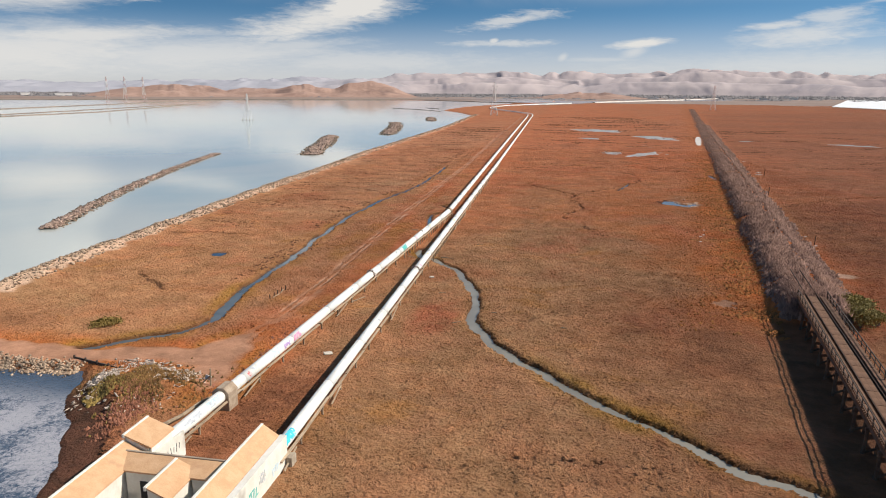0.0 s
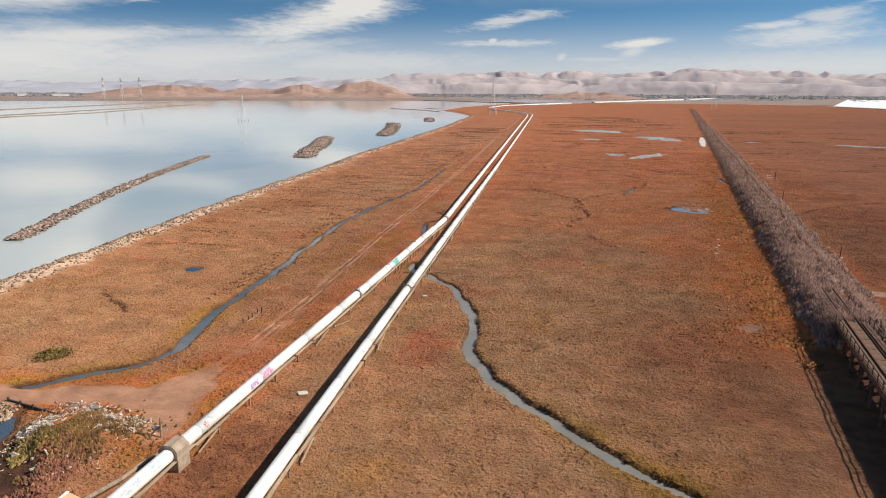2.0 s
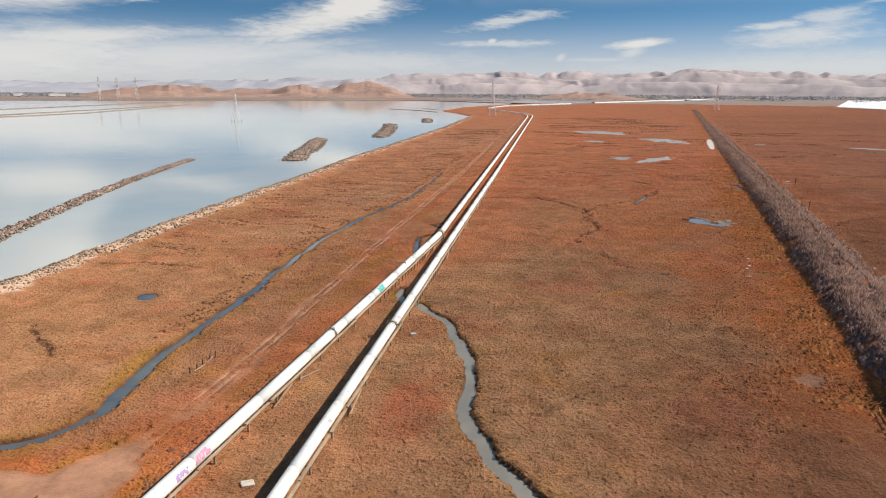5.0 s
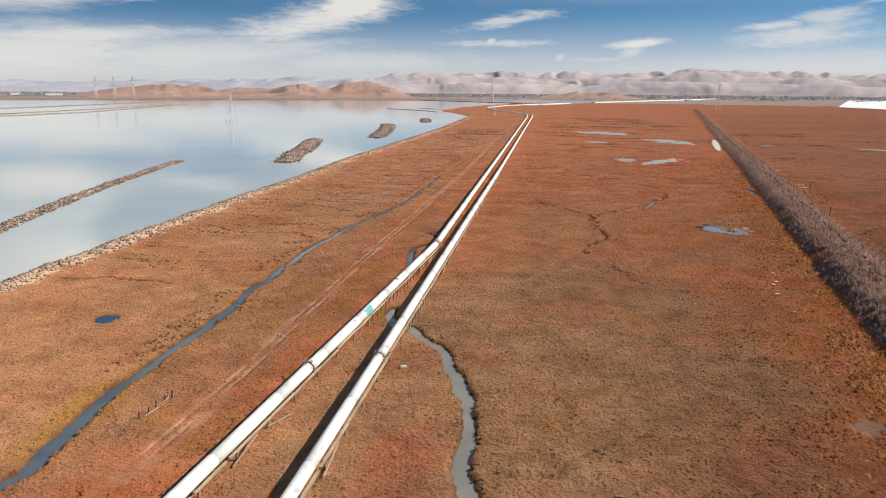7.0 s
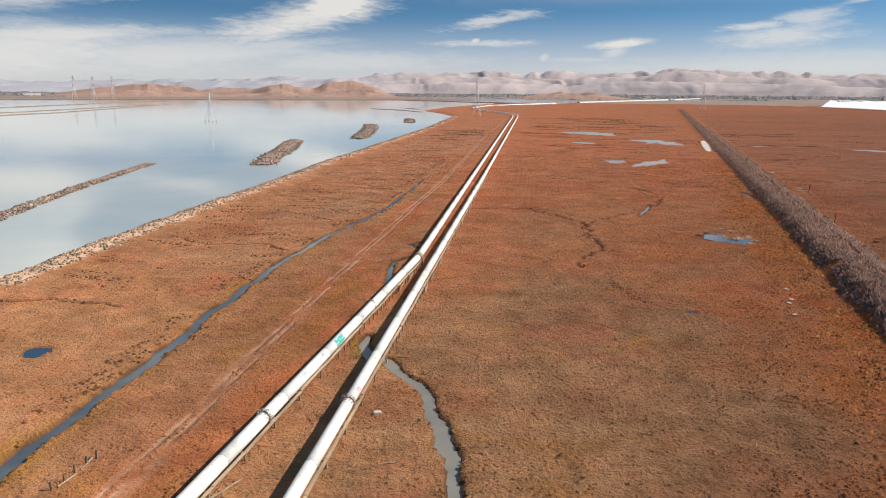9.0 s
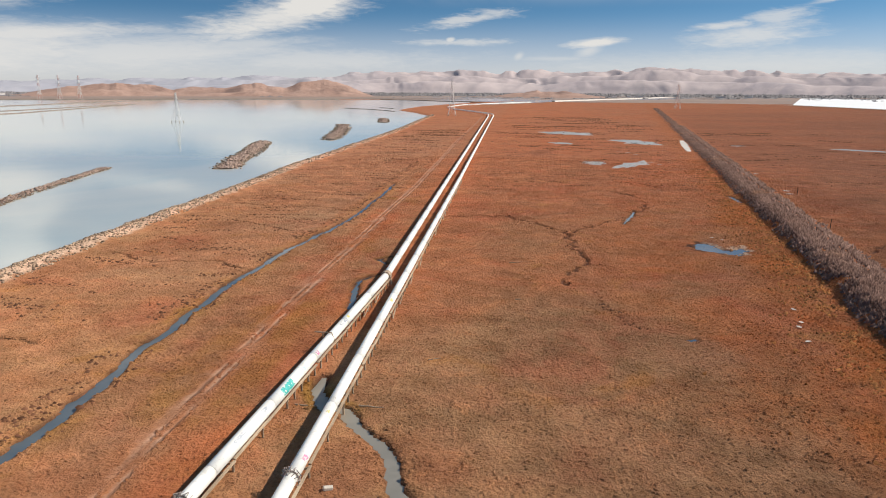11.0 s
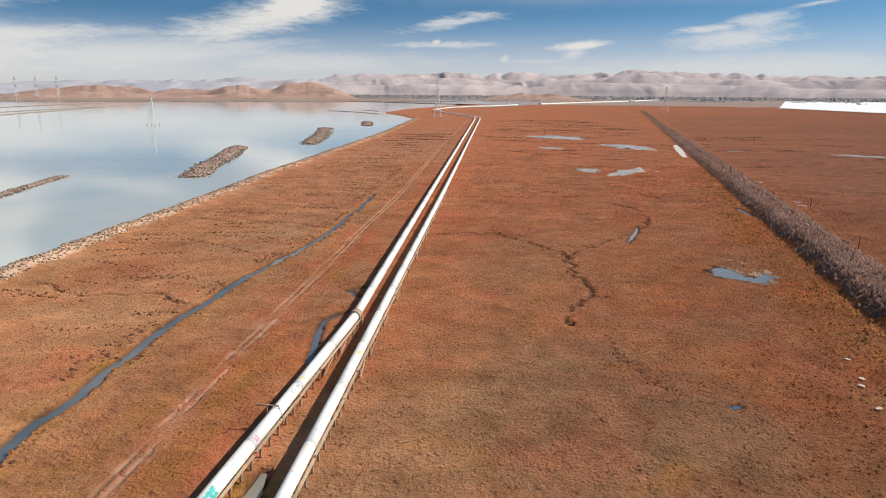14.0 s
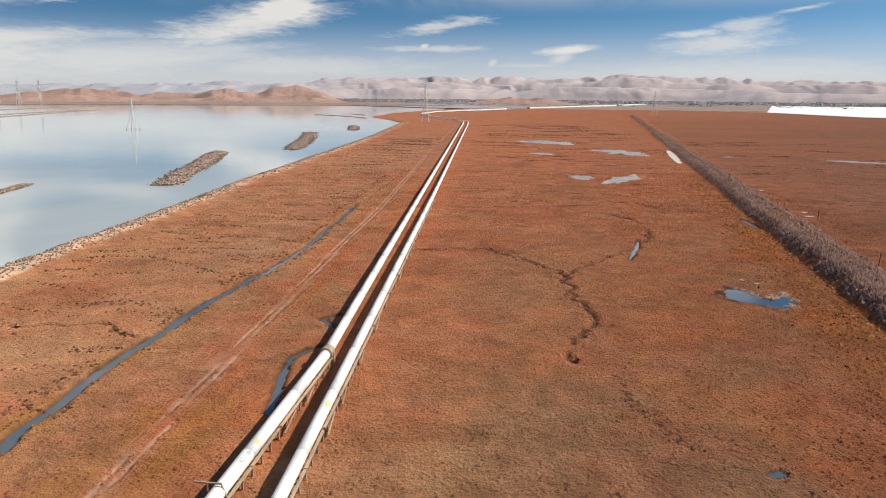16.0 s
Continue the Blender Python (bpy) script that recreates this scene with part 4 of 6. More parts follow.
for i in range(280):
    y = rng.uniform(84, 132)
    x = float(shore_x(y)) + rng.uniform(0.4, 4.4)
    k = rng.uniform(0.4, 0.8)
    ob = part("stone", rng.choice(shapes), M_rock, bank)
    ob.matrix_basis = pose(x + 99, y - 160, float(height(x, y)) + 0.14, rng.uniform(-25, 25), rng.uniform(-25, 25), rng.uniform(0, 360)) @ Matrix.Diagonal((k, k * 0.85, k * 0.8, 1))

for line, w in JETTIES:
    n = int(250 * len(line) * (2.1 if w < 6 else 3.2))
    seg = RNG.integers(0, len(line) - 1, n)
    t = RNG.random(n)
    la = np.array(line)
    q = RNG.normal(0, 0.42, n) * w * 0.8
    q = np.clip(q, -w, w) * (0.55 + 0.45 * np.minimum(1, 4 * ((seg + t) / (len(line) - 1)) * (1 - (seg + t) / (len(line) - 1)) + 0.15))
    px, py = la[seg, 0] * (1 - t) + la[seg + 1, 0] * t, la[seg, 1] * (1 - t) + la[seg + 1, 1] * t
    dxy = la[seg + 1] - la[seg]
    ll = np.hypot(dxy[:, 0], dxy[:, 1])
    px, py = px + q * dxy[:, 1] / ll, py - q * dxy[:, 0] / ll
    hz = LAKE_Z - 0.25 + (0.5 + 0.5 * fbm(px * 0.25, py * 0.25, 2)) * np.clip(1 - (np.abs(q) / (0.8 * w)) ** 1.6, 0, 1) - 0.3 * fbm(px * 0.12 + 5, py * 0.12, 2)
    keep = hz > LAKE_Z - 0.24
    px, py, hz = px[keep], py[keep], hz[keep]
    c = (float(px.mean()), float(py.mean()), LAKE_Z)
    is_ = thing("rock_islet", c, "low islet of brown rubble rising from the calm lake", "islet", "rubble islets in the lake")
    sz = RNG.uniform(0.3, 0.8, len(px)) * np.where(RNG.random(len(px)) < 0.1, 1.6, 1.0) * (1 if w < 6 else 1.4)
    low_ = hz < LAKE_Z + 0.1
    for nm, sel, mat in (("rubble", ~low_, M_isletrock), ("wet_rubble", low_, M_wetrock)):
        me = stones_mesh(nm, px[sel] - c[0], py[sel] - c[1], hz[sel] - c[2] + 0.12, sz[sel], mat)
        tagged(part(nm, me, mat, is_), kind="stuff")

# ---- pipelines ----


def tube_bm(a, b, r, seg=28):
    return pole_bm(a, b, r, seg=seg)


def decal(name, a, b, r, t0, t1, ang0, ang1, mat, parent, label, ragged=0.3, seed=0):
    """A patch of spray paint that hugs the pipe from a to b; angles from straight up, towards the walker's right."""
    rng = random.Random(seed)
    a, b = Vector(a), Vector(b)
    d = (b - a).normalized()
    side = d.cross(Vector((0, 0, 1))).normalized()
    up = side.cross(d)
    bm = bmesh.new()
    nt, na = max(10, min(34, int((t1 - t0) * 12))), 14
    rows = []
    for i in range(nt + 1):
        row = []
        for j in range(na + 1):
            g = radians(ang0 + (ang1 - ang0) * j / na + rng.uniform(-1, 1) * 2.0)
            t = t0 + (t1 - t0) * (i + rng.uniform(-0.25, 0.25)) / nt
            row.append(bm.verts.new(a + d * t + (side * math.sin(g) + up * math.cos(g)) * (r + 0.006)))
        rows.append(row)
    for i in range(nt):
        for j in range(na):
            u, v = (i + 0.5) / nt, (j + 0.5) / na
            edge = min(1.0, 4.0 * min(u, 1 - u, v, 1 - v) + 0.25)
            f = float(fbm(np.array([i * 0.42 + seed * 7.3]), np.array([j * 0.3 + seed * 3.1]), 3)[0])
            if f * edge > 0.30 + ragged * 0.3:
                bm.faces.new((rows[i][j], rows[i + 1][j], rows[i + 1][j + 1], rows[i][j + 1]))
    if not bm.faces:
        bm.faces.new((rows[0][0], rows[1][0], rows[1][1], rows[0][1]))
    bmesh.ops.delete(bm, geom=[v for v in bm.verts if not v.link_faces], context="VERTS")
    return part(name, bm, mat, parent, label, True)


PIPE_R, PIPE_Z = 0.60, 1.5
WEST = [(-34.35, 47.0), (-30.15, 175.0), (-53.6, 878.0), (-57.0, 935.0), (-68.0, 990.0), (-92.0, 1060.0), (-128.0, 1165.0), (-146.0, 1260.0), (-149.0, 1340.0), (-134.0, 1495.0), (-3.0, 1840.0)]
EAST = [(-23.6, 47.0), (-30.5, 304.0), (-48.2, 890.0), (-51.5, 940.0), (-63.0, 996.0), (-86.5, 1062.0), (-122.0, 1167.0), (-140.5, 1262.0), (-144.0, 1337.0), (-130.0, 1488.0), (0.0, 1832.0)]


def pipeline(name, line, label, section, first, collars, r):
    root = thing(name, (line[0][0], line[0][1], 0), label, "pipeline", "twin water pipelines")
    ox, oy = line[0]
    pts = [Vector((x - ox, y - oy, PIPE_Z)) for x, y in line]
    for k, (a, b) in enumerate(zip(pts[:-1], pts[1:])):
        d, l = (b - a).normalized(), (b - a).length
        step = section if k < 2 else 160
        s = 0.0
        while s < l - 0.5:
            e = min(l, s + (first if s == 0 and k == 0 else step * (1 if s < 220 else 4)))
            part("pipe_section", tube_bm(a + d * s, a + d * (e - (0.03 if e < l else 0)), r, 32 if s < 260 else 16), M_pipe, root, smooth=False).data.polygons.foreach_set("use_smooth", [len(p.vertices) == 4 for p in root.children[-1].data.polygons])
            s = e
        if k + 2 < len(pts):
            bm = bmesh.new()
            bmesh.ops.create_uvsphere(bm, u_segments=20, v_segments=12, radius=r * 1.0, matrix=Matrix.Translation(b))
            part("elbow", bm, M_pipe, root, smooth=True)
    # timber bents, a sill beam along the sunny side, planks
    a, b = pts[0], pts[1]
    d, l = (b - a).normalized(), min((b - a).length, 330)
    side = d.cross(Vector((0, 0, 1))).normalized()
    s = 9.0
    while s < l:
        p = a + d * s
        gz = float(height(p.x + ox, p.y + oy))
        bm = box_bm([])
        for o in (-0.56, 0.66):
            q = p + side * o
            pole_bm((q.x, q.y, gz - 0.4), (q.x - side.x * o * 0.05, q.y, PIPE_Z - 0.74), 0.12, seg=7, bm=bm)
        beam_bm(p + side * -0.8 + Vector((0, 0, -0.70)), p + side * 0.78 + Vector((0, 0, -0.74)), 0.2, 0.2, bm=bm)
        part("trestle_bent", bm, M_timber, root)
        s += 6.1 if not 78 < s < 132 else 2.1
    s, rng = 4.0, random.Random(len(name))
    while s < l:
        ln = rng.uniform(4.5, 8.0)
        wob = [rng.uniform(-0.06, 0.06) for _ in range(4)]
        bm = beam_bm(a + d * s + side * (0.70 + wob[0]) + Vector((0, 0, -0.50 + wob[2])), a + d * min(l, s + ln) + side * (0.70 + wob[1]) + Vector((0, 0, -0.50 + wob[3])), 0.24, 0.14)
        part("edge_beam", bm, M_timber, root, "bleached split timber beam")
        if rng.random() < 0.3:
            bm = beam_bm(a + d * s + side * 1.0 + Vector((0, 0, -1.25)), a + d * min(l, s + ln * 0.6) + side * (0.86 + wob[0]) + Vector((0, 0, -0.72)), 0.13, 0.09)
            part("loose_board", bm, M_timber, root, "bleached board leaning on the beam")
        s += ln + rng.choice((0.05, 0.1, 0.5))
    return root, pts


west, wp = pipeline("west_pipeline", WEST, "white painted steel water pipeline on low timber bents", 12.2, 18.5, (), PIPE_R)
east, ep = pipeline("east_pipeline", EAST, "white steel water pipeline with spray-painted tags on timber bents", 12.2, 19.0, (), PIPE_R - 0.04)


def along(pts, y, oy):
    """The place on the first leg, and the next, at a world y."""
    for a, b in zip(pts[:-1], pts[1:]):
        if a.y + oy <= y <= b.y + oy:
            return a + (b - a) * ((y - oy - a.y) / (b.y - a.y)), (b - a).normalized()
    return pts[0], (pts[1] - pts[0]).normalized()


def ring_collar(root, pts, oy, y, r, wide, mat, label, seg=14):
    p, d = along(pts, y, oy)
    bm = pole_bm(p - d * wide / 2, p + d * wide / 2, r + 0.22, seg=seg)
    bm2 = pole_bm(p - d * (wide / 2 + 0.12), p + d * (wide / 2 + 0.12), r + 0.09, seg=20, bm=bm)
    side = d.cross(Vector((0, 0, 1)))
    for o in (-1, 1):
        beam_bm(p + side * o * 0.68 + Vector((0, 0, -1.7)), p + side * o * 0.66 + Vector((0, 0, 0.15)), 0.3, 0.4, bm=bm2)
    part("collar", bm2, mat, root, label)


def climb_guard(root, pts, oy, y, r):
    """A ring of bent rusty spikes that keeps climbers off."""
    p, d = along(pts, y, oy)
    side = d.cross(Vector((0, 0, 1))).normalized()
    bm = bmesh.new()
    rng = random.Random(int(y))
    prev = None
    for i in range(19):
        g = radians(-110 + 220 * i / 18)
        n = side * math.sin(g) + Vector((0, 0, 1)) * math.cos(g)
        q = p + n * (r + 0.08)
        if prev is not None:
            pole_bm(prev, q, 0.07, seg=5, bm=bm)
        prev = q
        tip = p + n * (r + rng.uniform(0.22, 0.48)) + d * rng.uniform(-0.5, 0.5)
        pole_bm(q, tip, 0.045, 0.03, seg=4, bm=bm)
        pole_bm(tip, p + n * (r + 0.05) + d * rng.choice((-0.6, 0.6)) + side * rng.uniform(-0.2, 0.2), 0.035, 0.03, seg=4, bm=bm)
    part("climb_guard", bm, M_guard, root, "tangled ring of bent weathered steel bars")


def vent_frame(root, pts, oy, y, r):
    p, d = along(pts, y, oy)
    side = d.cross(Vector((0, 0, 1))).normalized()
    bm = beam_bm(p + side * -1.9 + Vector((0, 0, r + 0.22)), p + side * 0.35 + Vector((0, 0, r + 0.2)), 0.12)
    beam_bm(p + side * 0.3 + Vector((0, 0, r + 0.22)), p + side * 0.82 + Vector((0, 0, -0.7)), 0.1, bm=bm)
    beam_bm(p + side * -0.85 + Vector((0, 0, r + 0.2)), p + side * -0.85 + Vector((0, 0, -0.8)), 0.1, bm=bm)
    part("timber_yoke", bm, M_timber, root, "weathered timber yoke over the pipe")


ring_collar(west, wp, WEST[0][1], 175.0, PIPE_R, 1.3, M_collar, "wide rusty collar at a bend")
p, d = along(wp, 62.0, WEST[0][1])
bm = pole_bm(p - d * 0.95, p + d * 0.95, 1.0, seg=8)
bmesh.ops.rotate(bm, verts=bm.verts[:], cent=p, matrix=Matrix.Rotation(radians(22.5), 3, d))
beam_bm((p.x - d.x * 0.9, p.y - d.y * 0.9, p.z - 1.05), (p.x + d.x * 0.9, p.y + d.y * 0.9, p.z - 1.05), 1.8, 1.3, bm=bm)
bmesh.ops.bevel(bm, geom=list(bm.edges), offset=0.04, segments=1, affect="EDGES")
part("anchor_block", bm, M_collar, west, "squat chamfered brown concrete anchor block")
climb_guard(west, wp, WEST[0][1], 109.9, PIPE_R)
climb_guard(east, ep, EAST[0][1], 114.3, PIPE_R - 0.04)
vent_frame(west, wp, WEST[0][1], 145.0, PIPE_R)

# ---- railway trestle ----
TY0, TY1, DECK = 28.0, 104.6, 3.15
trestle = thing("railway_trestle", (axis(TY1), TY1, 0), "single-track timber railway trestle with low railings", "railway bridge")
ux, uy = LINE_M / math.hypot(1, LINE_M), 1 / math.hypot(1, LINE_M)


def rl(s, o, z):
    """A place by the railway: s metres towards the walker from the trestle's end, o to the right, z up."""
    return Vector((-ux * s + uy * o, -uy * s - ux * o, z))


LEN = 80.0
for o in (-0.72, 0.72):
    bm = beam_bm(rl(-16, o, DECK + 0.3), rl(LEN, o, DECK + 0.3), 0.09, 0.17)
    part("rail", bm, M_rail, trestle, "rusted steel rail")
for o in (-1.12, 1.12):
    part("guard_timber", beam_bm(rl(0, o, DECK + 0.24), rl(LEN, o, DECK + 0.24), 0.2, 0.2), M_deck, trestle)
for o in (-1.9, 1.9):
    part("stringer", beam_bm(rl(0, o * 0.9, DECK - 0.3), rl(LEN, o * 0.9, DECK - 0.3), 0.35, 0.5), M_darktimber, trestle)
    part("cap_rail", beam_bm(rl(0, o, DECK + 1.15), rl(LEN, o, DECK + 1.15), 0.1, 0.1), M_darktimber, trestle)
    part("mid_rail", beam_bm(rl(0, o, DECK + 0.65), rl(LEN, o, DECK + 0.65), 0.07, 0.09), M_darktimber, trestle)
# solid layer added below the sleepers so the trestle's shadow has no gaps
part("deck_boarding", beam_bm(rl(0, 0, DECK - 0.06), rl(LEN, 0, DECK - 0.06), 3.7, 0.06), M_darktimber, trestle)
tie = box_bm([((0, 0, 0), (3.9, 0.24, 0.2))])
tie_me = bpy.data.meshes.new("sleeper")
tie.to_mesh(tie_me)
tie.free()
tie_me.materials.append(M_deck)
turn = math.degrees(math.atan2(-ux, uy))
for i in range(180):
    s = i * 0.44
    ob = part("sleeper", tie_me, M_deck, trestle)
    ob.matrix_basis = Matrix.Translation(rl(s, 0, DECK + 0.08)) @ pose(0, 0, 0, 0, 0, turn)
plank_me = mesh_of("plank", *(lambda b: ([v.co for v in b.verts], [[v.index for v in f.verts] for f in b.faces]))(box_bm([((0, 0, 0), (0.55, 3.3, 0.06))])), M_deck)
for i in range(23):
    for o in (-0.28, 0.28, -1.5, 1.5):
        ob = part("plank", plank_me, M_deck, trestle)
        ob.matrix_basis = Matrix.Translation(rl(1.7 + i * 3.4, o, DECK + 0.215)) @ pose(0, 0, 0, 0, 0, turn)
for i in range(18):
    s = 1.5 + i * 4.4
    bm = bmesh.new()
    beam_bm(rl(s, -2.1, DECK - 0.7), rl(s, 2.1, DECK - 0.7), 0.35, 0.35, bm=bm)
    for o in (-1.9, -0.9, 0, 0.9, 1.9):
        pole_bm(rl(s, o * 1.12, -1.4), rl(s, o, DECK - 0.85), 0.17, seg=7, bm=bm)
    beam_bm(rl(s, -2.2, 0.1), rl(s, 2.0, DECK - 1.0), 0.1, 0.22, bm=bm)
    part("pile_bent", bm, M_darktimber, trestle)
post_me = mesh_of("railing_post", *(lambda b: ([v.co for v in b.verts], [[v.index for v in f.verts] for f in b.faces]))(box_bm([((0, 0, 0.55), (0.1, 0.1, 1.2))])), M_darktimber)
for i in range(40):
    for o in (-1.9, 1.9):
        ob = part("railing_post", post_me, M_darktimber, trestle)
        ob.matrix_basis = Matrix.Translation(rl(0.3 + i * 2.0, o, DECK)) @ pose(0, 0, 0, 0, 0, turn)

# reeds on the old embankment: two ragged rows with a worn gap between them
n = 64000
ys = 103.5 + (RNG.random(n) ** 1.7) * 620
row = RNG.random(n) < 0.58
offs = np.where(row, np.clip(RNG.normal(-0.4, 1.9, n), -3.5, 2.5), np.clip(RNG.normal(6.0, 1.4, n), 4.1, 8.4))
offs += (fbm(ys * 0.15, ys * 0, 2) - 0.5) * 1.3
xs = axis(ys) + offs
hz = height(xs, ys)
clump = fbm(xs * 0.45, ys * 0.45, 3)
edge = np.where((offs < -3.0) | (offs > 6.8), 0.7, 1) * (1 - 0.55 * smooth(ys, 260, 620))
hs = RNG.uniform(0.5, 1.3, n) * (0.4 + 1.0 * clump) * edge
keep = clump > 0.33
xs, ys, hz, hs = xs[keep], ys[keep], hz[keep], hs[keep]
tagged(new("reed_bed", blades_mesh("reed_bed", xs, ys, hz, hs, 0.12, M_reed, 0.45)), "grey-brown dry reeds crowding the old rail embankment", "reeds", kind="stuff")
m = RNG.random(len(xs)) < 0.7
xs, ys, hz, hs = xs[m] + RNG.normal(0, 0.3, int(m.sum())), ys[m] + RNG.normal(0, 0.4, int(m.sum())), hz[m], hs[m]
tagged(new("reed_thicket", clumps_mesh("reed_thicket", xs, ys, height(xs, ys), RNG.uniform(0.4, 1.1, len(xs)), hs * 0.7, M_reed, 0.9)), "bushy mauve-brown undergrowth between the reeds", "reeds", kind="stuff")

ys = RNG.uniform(620, 1320, 5000)
xs = axis(ys) + np.clip(RNG.normal(0.7, 2.4, 5000), -5, 7)
tagged(new("far_reed_bed", blades_mesh("far_reed_bed", xs, ys, height(xs, ys), RNG.uniform(0.3, 0.9, 5000), 0.3, M_reed, 0.3)), "grey-mauve dry reeds along the distant embankment", "reeds", kind="stuff")

# ---- shrubs by the trestle end ----


def shrub(place, w, h, label, seed, leaf=M_leaf):
    rng = random.Random(seed)
    root = thing("shrub", place, label, "shrub", "shrubs by the trestle")
    bm = bmesh.new()
    tips = []
    for i in range(7):
        a, e = rng.uniform(0, 6.28), rng.uniform(0.5, 1.2)
        tip = Vector((math.cos(a) * w * 0.32 * rng.uniform(0.4, 1.2), math.sin(a) * w * 0.32 * rng.uniform(0.4, 1.2), h * rng.uniform(0.45, 0.75)))
        pole_bm((0, 0, -0.2), tip, 0.1, 0.03, seg=5, bm=bm)
        tips.append(tip)
    part("trunk", bm, M_bark, root)
    n = 2800
    c = np.array([tips[i % len(tips)] for i in range(n)]) + np.random.default_rng(seed).normal(0, 1, (n, 3)) * (w * 0.17, w * 0.17, h * 0.16)
    c[:, 2] = np.clip(c[:, 2], 0.15, h)
    r2 = np.random.default_rng(seed + 1)
    n1 = r2.normal(0, 1, (n, 3))
    n1 /= np.linalg.norm(n1, axis=1)[:, None]
    n2 = np.cross(n1, r2.normal(0, 1, (n, 3)))
    n2 /= np.linalg.norm(n2, axis=1)[:, None]
    s = r2.uniform(0.08, 0.19, (n, 1))
    v = np.stack([c - n1 * s, c + n2 * s * 0.6, c + n1 * s, c - n2 * s * 0.6], 1)
    part("crown", quick_mesh("crown", v.reshape(-1, 3), np.arange(4 * n).reshape(-1, 4), leaf), leaf, root, "olive-green leafy crown")
    return root


for i, (x, y, w, h) in enumerate([(42.6, 107.5, 4.4, 3.0), (41.2, 101.5, 3.6, 2.8), (44.4, 110.5, 3.0, 1.9), (44.0, 103.5, 2.6, 1.8)]):
    shrub((x, y, float(height(x, y))), w, h, "olive-green leafy shrub beside the railway trestle", 20 + i)

shrub((-62.6, 82.4, float(height(-62.6, 82.4))), 3.4, 0.5, "low olive-green bush at the head of the creek", 40, M_olive)

# ---- lattice towers ----


def lattice_tower(place, h, mat, label, arms=3, base=None, turn_=0, stripes=None):
    root = thing("power_pylon", pose(*place, 0, 0, turn_), label, "pylon", "power pylons")
    b, top = base or h * 0.11, h * 0.018
    waist, wz = h * 0.035, h * 0.55
    t = h * 0.0035 + 0.08

    def half(z):
        return b + (waist - b) * z / wz if z < wz else waist + (top - waist) * (z - wz) / (h - wz)

    for sx in (-1, 1):
        for sy in (-1, 1):
            bm = bmesh.new()
            for z0, z1 in ((0, wz), (wz, h)):
                beam_bm((sx * half(z0), sy * half(z0), z0), (sx * half(z1), sy * half(z1), z1), t, bm=bm)
            part("leg", bm, mat, root)
    levels = [0, 0.2, 0.38, 0.55, 0.68, 0.8, 0.9, 1.0]
    for z0, z1 in zip(levels[:-1], levels[1:]):
        bm = bmesh.new()
        a, c = half(z0 * h), half(z1 * h)
        for sx, sy, ex, ey in ((-1, -1, 1, -1), (1, -1, 1, 1), (1, 1, -1, 1), (-1, 1, -1, -1)):
            beam_bm((sx * a, sy * a, z0 * h), (ex * c, ey * c, z1 * h), t * 0.6, bm=bm)
            beam_bm((ex * a, ey * a, z0 * h), (sx * c, sy * c, z1 * h), t * 0.6, bm=bm)
            beam_bm((sx * c, sy * c, z1 * h), (ex * c, ey * c, z1 * h), t * 0.6, bm=bm)
        part("bracing", bm, (M_redpaint if stripes and int(z0 * 10) % 4 < 2 else mat), root)
    for k in range(arms):
        z = h * (0.66 + 0.12 * k)
        w = h * (0.11 - 0.012 * k)
        bm = beam_bm((-w, 0, z), (w, 0, z), t * 0.8)
        beam_bm((-w, 0, z), (0, 0, z + h * 0.05), t * 0.5, bm=bm)
        beam_bm((w, 0, z), (0, 0, z + h * 0.05), t * 0.5, bm=bm)
        arm = part("crossarm", bm, mat, root)
        for o in (-w, -w * 0.5, w * 0.5, w):
            part("insulator", pole_bm((o, 0, z), (o, 0, z - h * 0.035), t * 0.3, seg=6), M_darktimber, arm, "dark glass insulator string")
    bm = bmesh.new()
    for sx in (-1, 1):
        for sy in (-1, 1):
            pole_bm((sx * b, sy * b, -2.5), (sx * b, sy * b, 0.4), t * 2.4, seg=8, bm=bm)
    part("footing", bm, M_concrete, root)
    return root


lattice_tower((-345, 706, LAKE_Z + 0.9), 27, M_galv, "pale steel lattice pylon standing in the lake", 2, 4.0)
lattice_tower((-100.5, 918, 0.2), 42, M_galv, "pale steel lattice pylon beside the pipeline bend", 3, 4.5)
lattice_tower((247, 1312, 0.2), 42, M_galv, "pale steel lattice pylon on the marsh", 3, 4.8)
for azd in (-37.05, -35.8, -34.5):
    a = radians(azd)
    lattice_tower((-8.7 + 2150 * math.sin(a), 80 + 2150 * math.cos(a), LAKE_Z + 0.5), 64, M_galv, "red and white lattice pylon by the far levee", 3, 4.6, stripes=True)

# ---- hills and distance ----


